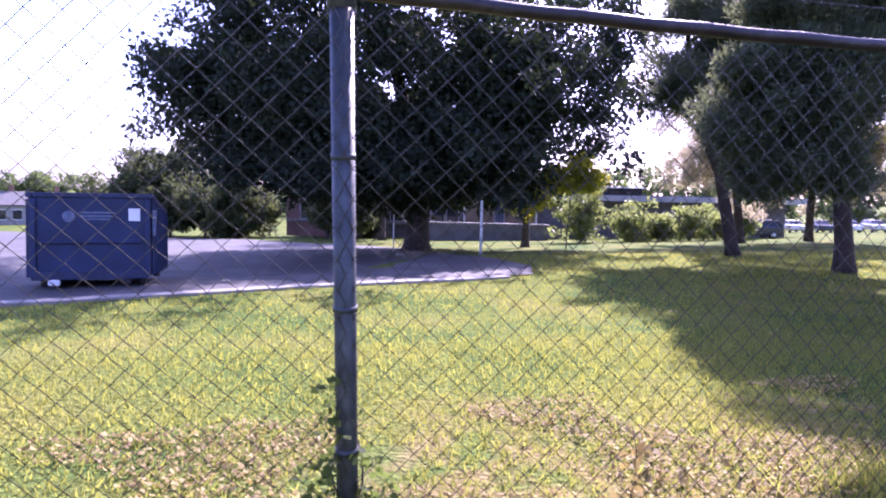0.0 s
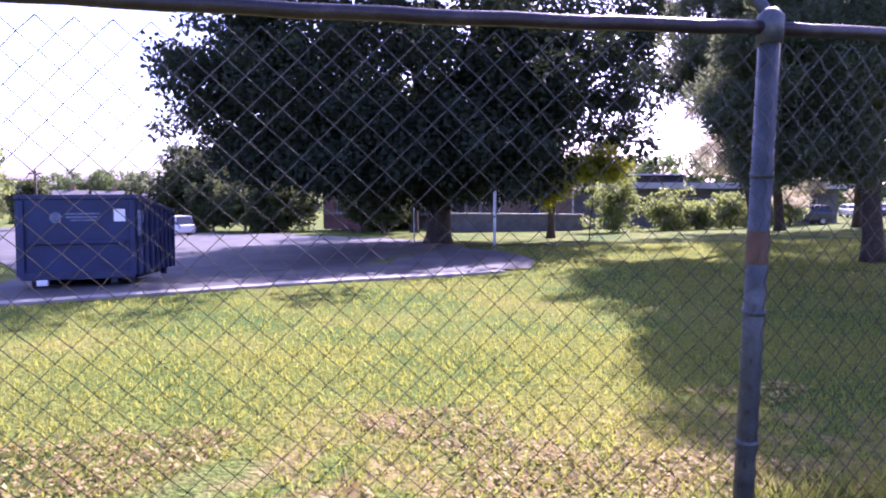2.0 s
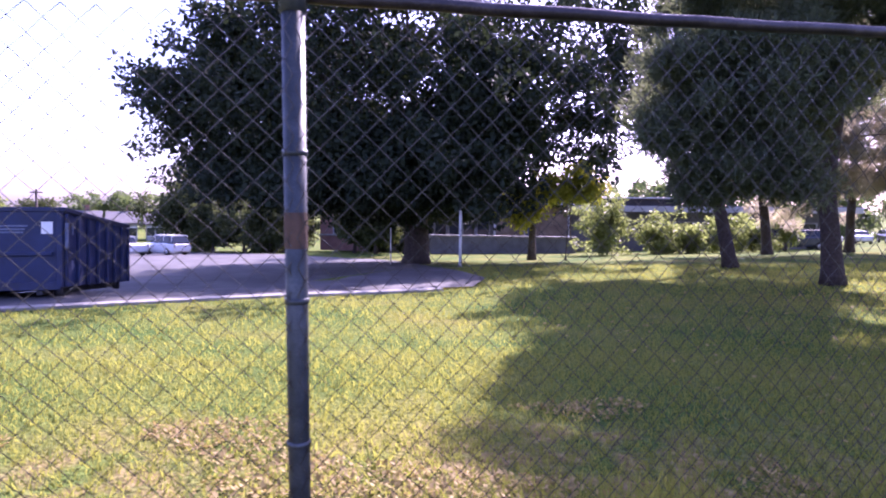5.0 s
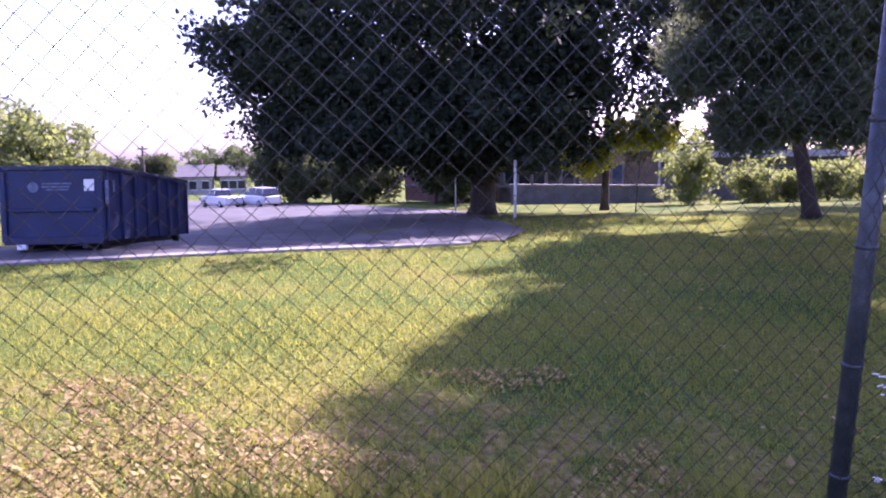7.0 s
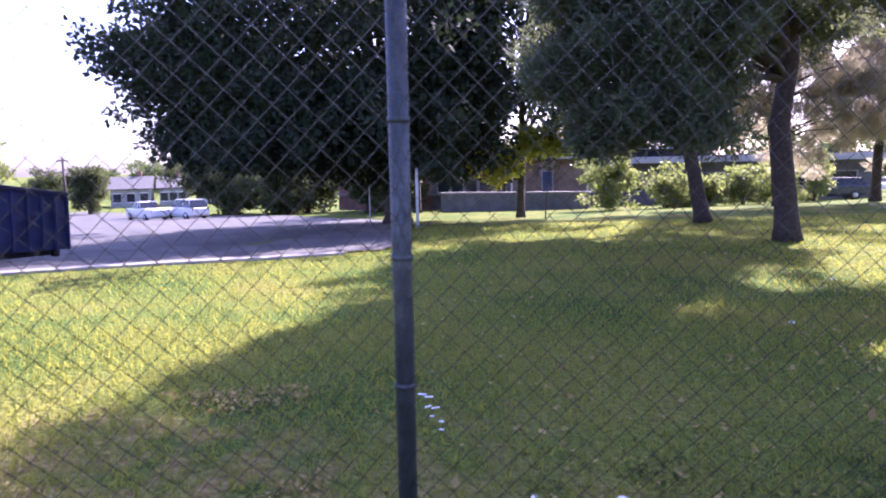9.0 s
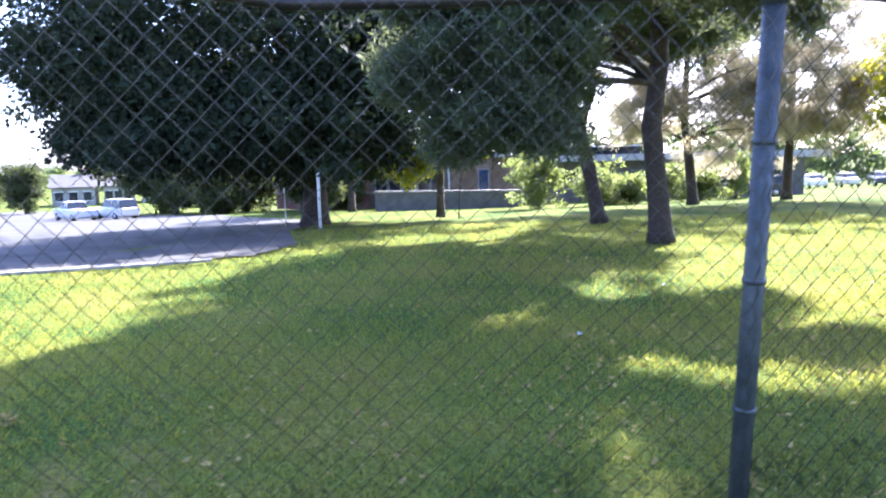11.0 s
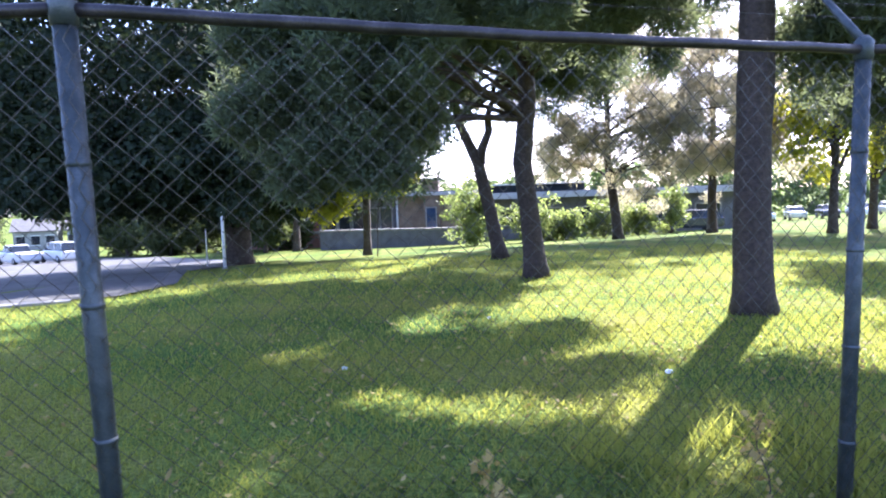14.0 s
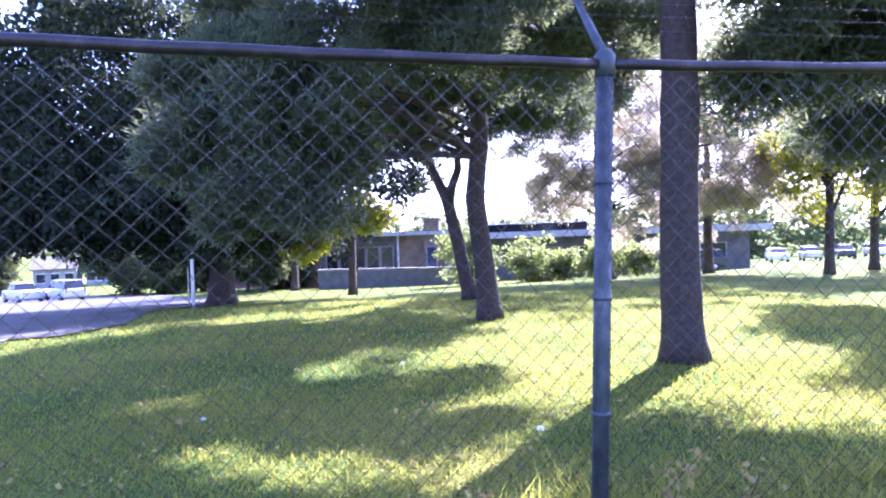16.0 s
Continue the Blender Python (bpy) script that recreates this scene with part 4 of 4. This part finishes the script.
def build_house(x, y, turn, w, d, eave, ridge, label):
    t = thing("house", (x, y, ground_z(x, y) - 0.1), label, "house", "houses beyond the road", turn=turn)
    verts = [(-w / 2, 0, 0), (w / 2, 0, 0), (w / 2, d, 0), (-w / 2, d, 0), (-w / 2, 0, eave), (w / 2, 0, eave), (w / 2, d, eave), (-w / 2, d, eave), (-w / 2, d / 2, ridge - 0.1), (w / 2, d / 2, ridge - 0.1)]
    part("wall", mesh_of("wall", verts, [(0, 1, 5, 4), (1, 2, 6, 9, 5), (2, 3, 7, 6), (3, 0, 4, 8, 7)], M["siding"]), t, "pale siding wall")
    o = 0.35
    rv = []
    for s, y0 in ((0, -o), (1, d + o)):
        z = eave - o * (ridge - eave) / (d / 2)
        for xx in (-w / 2 - o, w / 2 + o):
            rv += [(xx, y0, z), (xx, d / 2, ridge), (xx, y0, z + 0.14), (xx, d / 2, ridge + 0.14)]
    faces = []
    for b in (0, 8):
        faces += [(b, b + 1, b + 5, b + 4), (b + 2, b + 6, b + 7, b + 3), (b, b + 4, b + 6, b + 2), (b, b + 2, b + 3, b + 1), (b + 4, b + 5, b + 7, b + 6)]
    part("roof", mesh_of("roof", rv, faces, M["shingle"]), t, "grey shingle roof")
    for k in range(3):
        for zc in ((1.3,) if eave < 3.4 else (1.3, 3.4)):
            xx = -w / 2 + w * (k + 0.5) / 3
            wn2 = part("window", box_mesh("window", (0.9, 0.04, 1.1), M["glass_dark"], 0.0, (xx, -0.03, zc)), t)
            part("window_frame", box_mesh("window_frame", (1.06, 0.05, 0.1), M["white"], 0.0, (xx, -0.05, zc + 0.6)), wn2)
            part("window_frame", box_mesh("window_frame", (1.06, 0.05, 0.1), M["white"], 0.0, (xx, -0.05, zc - 0.6)), wn2)
    part("chimney", box_mesh("chimney", (0.5, 0.5, 1.2), M["red_brick"], 0.02, (w * 0.2, d * 0.55, ridge + 0.3)), t)


build_house(-61.5, 70.0, 40, 4.8, 6.0, 2.5, 3.9, "pale two-storey house with a grey shingle roof")
build_house(-58.0, 73.8, 40, 3.4, 6.0, 2.5, 3.8, "pale house with a grey shingle roof")
build_house(-54.8, 76.8, 40, 3.2, 6.0, 2.4, 3.7, "pale house with a grey shingle roof")
build_house(-32.0, 26.0, 40, 5.5, 5.0, 1.9, 2.8, "low pale house behind the dumpster")

# ---- far woods along the horizon ----


def build_far_woods():
    g = np.random.default_rng(77)
    pts, rad = [], []
    for k in range(110):
        x = -130 + 2.3 * k + g.normal() * 1.2
        y = 88 + 9 * g.random() - (0.2 * (x - 30) if x > 30 else 0)
        if x < -25:
            y += 30
            if g.random() < 0.45:
                continue
        h = 4.5 + 3.0 * g.random() + (1.0 if x > 15 else 0)
        z = ground_z(x, y)
        for _ in range(34):
            pts.append((x + 1.7 * g.normal(), y + 1.2 * g.normal(), z + 0.3 + h * g.random()))
            rad.append(0.9)
    tagged(part("far_woods", leaves(pts, np.array(rad), 26, 0.55, M["far_leaf"], "far_woods", 0.7, 0.1, 5)), "grey-green line of far trees behind the buildings", "trees", kind="stuff")


build_far_woods()

# ---- grass, weeds and fallen leaves ----
FENCE_A = Vector((0.898, 0.441, 0.0))
FENCE_O = Vector((3.1, 3.28, 0.0))


def blades(count, along, across, height, width, seed, name, label, mat="blade", keep=None, lean=0.5):
    g = np.random.default_rng(seed)
    a = g.uniform(*along, count)
    n = across[0] + (across[1] - across[0]) * g.random(count) ** 1.3
    x = FENCE_O.x + FENCE_A.x * a + FENCE_N.x * n
    y = FENCE_O.y + FENCE_A.y * a + FENCE_N.y * n
    ok = np.array([keep(px, py, pn) if keep else True for px, py, pn in zip(x, y, n)])
    x, y, n = x[ok], y[ok], n[ok]
    c = len(x)
    h = height * (0.5 + g.random(c))
    w = width * (0.7 + 0.6 * g.random(c))
    t = g.uniform(0, 2 * np.pi, c)
    tilt = g.normal(size=(c, 2)) * lean * h[:, None]
    base = np.stack([x, y, np.full(c, -0.004)], 1)
    side = np.stack([np.cos(t) * w / 2, np.sin(t) * w / 2, np.zeros(c)], 1)
    tip = base + np.stack([tilt[:, 0], tilt[:, 1], h], 1)
    tri = np.stack([base - side, base + side, tip], 1)
    return tagged(part(name, quads_mesh(name, tri, c, 3, M[mat])), label, "grass", kind="stuff")


def grassy(px, py, pn):
    dry = noise.noise((px * 0.9, py * 0.9, 4.0)) + (0.35 if 0.2 < pn < 2.6 and px < 6.5 else -0.4)
    return dry < 0.85 and not inside(px, py, PAVED)


blades(90000, (-7, 15), (-0.6, 5.0), 0.05, 0.010, 201, "grass", "short mown green and yellow grass blades", keep=grassy)
blades(110000, (-8, 18), (0.3, 15.0), 0.05, 0.017, 202, "grass", "short mown green and yellow grass blades", keep=lambda px, py, pn: not inside(px, py, PAVED) and (pn > 3.2 or grassy(px, py, pn)))


def weeds(px, py, pn):
    return noise.noise((px * 1.3, py * 1.3, 9.0)) > (0.02 if px > 3.2 else 0.3)


blades(9000, (-4, 14), (-0.35, 0.5), 0.17, 0.014, 203, "tall_grass", "tall uncut grass and weeds at the foot of the fence", keep=weeds, lean=0.45)


blades(3600, (0.1, 3.0), (0.15, 1.0), 0.20, 0.016, 204, "tall_grass", "bright green weeds growing at the foot of the fence", keep=lambda px, py, pn: noise.noise((px * 2.2, py * 2.2, 5.0)) > -0.05, lean=0.5)
blades(5200, (8.2, 12.5), (0.1, 1.6), 0.20, 0.016, 205, "tall_grass", "straggling green and brown weeds along the fence", keep=lambda px, py, pn: noise.noise((px * 1.9, py * 1.9, 3.0)) > 0.0, lean=0.6)


def fallen_leaves(count, along, across, size, seed, keep, label, mat):
    g = np.random.default_rng(seed)
    a = g.uniform(*along, count)
    n = g.uniform(*across, count)
    x = FENCE_O.x + FENCE_A.x * a + FENCE_N.x * n
    y = FENCE_O.y + FENCE_A.y * a + FENCE_N.y * n
    ok = np.array([keep(px, py, pn) for px, py, pn in zip(x, y, n)])
    x, y = x[ok], y[ok]
    c = len(x)
    t = g.uniform(0, 2 * np.pi, c)
    s = (size * (0.6 + 0.8 * g.random(c)))[:, None]
    base = np.stack([x, y, 0.012 + 0.03 * g.random(c)], 1)
    ax = np.stack([np.cos(t), np.sin(t), g.normal(size=c) * 0.35], 1)
    sd = np.stack([-np.sin(t), np.cos(t), g.normal(size=c) * 0.45], 1)
    quad = np.stack([base, base + ax * s * 0.5 + sd * s * 0.35, base + ax * s + np.array([0, 0, 0.01]), base + ax * s * 0.5 - sd * s * 0.35], 1)
    return tagged(part("fallen_leaves", quads_mesh("fallen_leaves", quad, c, 4, M[mat])), label, "leaves", kind="stuff")


fallen_leaves(24000, (-5.5, 2.8), (-0.3, 2.8), 0.032, 211, lambda px, py, pn: noise.noise((px * 0.8, py * 0.8, 2.0)) > -0.35 + 0.16 * pn, "dry tan fallen leaves lying on bare earth", "dry_leaf")
fallen_leaves(2200, (4.0, 13.0), (0.0, 4.0), 0.04, 212, lambda px, py, pn: noise.noise((px * 1.2, py * 1.2, 6.0)) > 0.1, "dry tan fallen leaves scattered in the grass", "dry_leaf")
fallen_leaves(900, (3.0, 14.0), (0.5, 9.0), 0.05, 213, lambda px, py, pn: True, "dry leaves scattered over the lawn", "dry_leaf")
fallen_leaves(2600, (3.5, 8.5), (-0.2, 1.3), 0.036, 214, lambda px, py, pn: noise.noise((px * 1.5, py * 1.5, 8.0)) > 0.0, "low green ground ivy leaves along the fence", "ivy")


def build_vine(i, z1, count, seed, label):
    g = np.random.default_rng(seed)
    foot = on_post(i, 0)
    t = thing("ivy_vine", foot, label, "vine")
    pieces = []
    pts = []
    for s in range(3):
        path = []
        for k in range(14):
            z = 0.02 + z1 * k / 13 * (1 - 0.15 * s)
            a = s * 2.1 + k * 0.7
            path.append(on_post(i, z) - foot + Vector((0.05 * math.cos(a), 0.05 * math.sin(a), 0)))
        pieces.append(tube(path, [0.006 - 0.0003 * k for k in range(14)], 5))
        pts += path
    v, f = joined(pieces)
    part("stem", mesh_of("stem", v, f, M["bark"], True), t)
    cs = [np.array(pts[g.integers(len(pts))]) + g.normal(size=3) * (0.05, 0.04, 0.04) for _ in range(count)]
    cs += [np.array((g.normal() * 0.16, g.normal() * 0.1, abs(g.normal()) * 0.12)) for _ in range(count // 2)]
    mass = part("leaf_mass", leaves(np.array(cs), 0.045, 7, 0.032, M["ivy"], "leaf_mass", 0.8, 0.2, seed), t)
    tagged(mass, "small green ivy leaves", kind="stuff")


build_vine(2, 1.0, 120, 221, "small ivy vine climbing the steel fence post")

# dry weed stalks woven in the wire
g4 = np.random.default_rng(230)
for k, (i, s) in enumerate([(1, 0.75), (2, 0.28), (2, 0.42), (2, 0.52), (5, 0.45), (5, 0.86), (6, 0.12), (6, 0.22)]):
    foot = on_post(i, 0).lerp(on_post(i + 1, 0), s) + FENCE_N * 0.03
    t = thing("dry_weed", foot, "dry brown weed stalk standing against the wire mesh", "weed", "weeds along the fence")
    hh = 0.45 + 0.35 * g4.random()
    path = [Vector((0.03 * math.sin(j * 0.9 + k), 0.01 * math.cos(j), hh * j / 8)) for j in range(9)]
    part("stalk", tube_mesh("stalk", path, [0.005 - 0.0004 * j for j in range(9)], M["bark"], 5), t)
    cs = [np.array(path[2 + g4.integers(7)]) + g4.normal(size=3) * 0.03 for _ in range(16)]
    part("leaves", leaves(np.array(cs), 0.04, 4, 0.05, M["dry_leaf"], "leaves", 0.6, 0.4, 231 + k), t)


def build_litter(x, y, size, seed, label):
    """A crumpled sheet: a small ball of folded facets, flattened."""
    g = np.random.default_rng(seed)
    bm = bmesh.new()
    bmesh.ops.create_icosphere(bm, subdivisions=2, radius=size)
    for v in bm.verts:
        v.co *= 0.65 + 0.6 * g.random()
        v.co.z *= 0.55
    me = bpy.data.meshes.new("crumpled_paper")
    bm.to_mesh(me)
    bm.free()
    me.materials.append(M["litter"])
    tagged(part("crumpled_paper", me, m=pose(x, y, size * 0.35, 0, 0, 40 * seed)), label, "litter", "litter on the grass")


for k, (x, y, s) in enumerate([(6.42, 5.92, 0.045), (6.53, 5.95, 0.03), (6.60, 5.85, 0.022), (6.02, 5.85, 0.022), (6.9, 5.95, 0.018), (7.6, 9.9, 0.03), (10.5, 10.2, 0.035), (8.4, 12.6, 0.03)]):
    build_litter(x, y, s, k + 1, "crumpled white paper litter on the grass")

# ---- utility pole far off ----
pole_t = thing("utility_pole", (-29.0, 33.0, ground_z(-29, 33)), "thin grey utility pole beyond the dumpster", "pole")
part("shaft", tube_mesh("shaft", [(0, 0, -0.1), (0, 0, 4.0)], [0.09, 0.06], M["bark"], 8), pole_t)
part("crossarm", box_mesh("crossarm", (0.9, 0.08, 0.08), M["bark"], 0.01, (0, 0, 3.8)), pole_t)
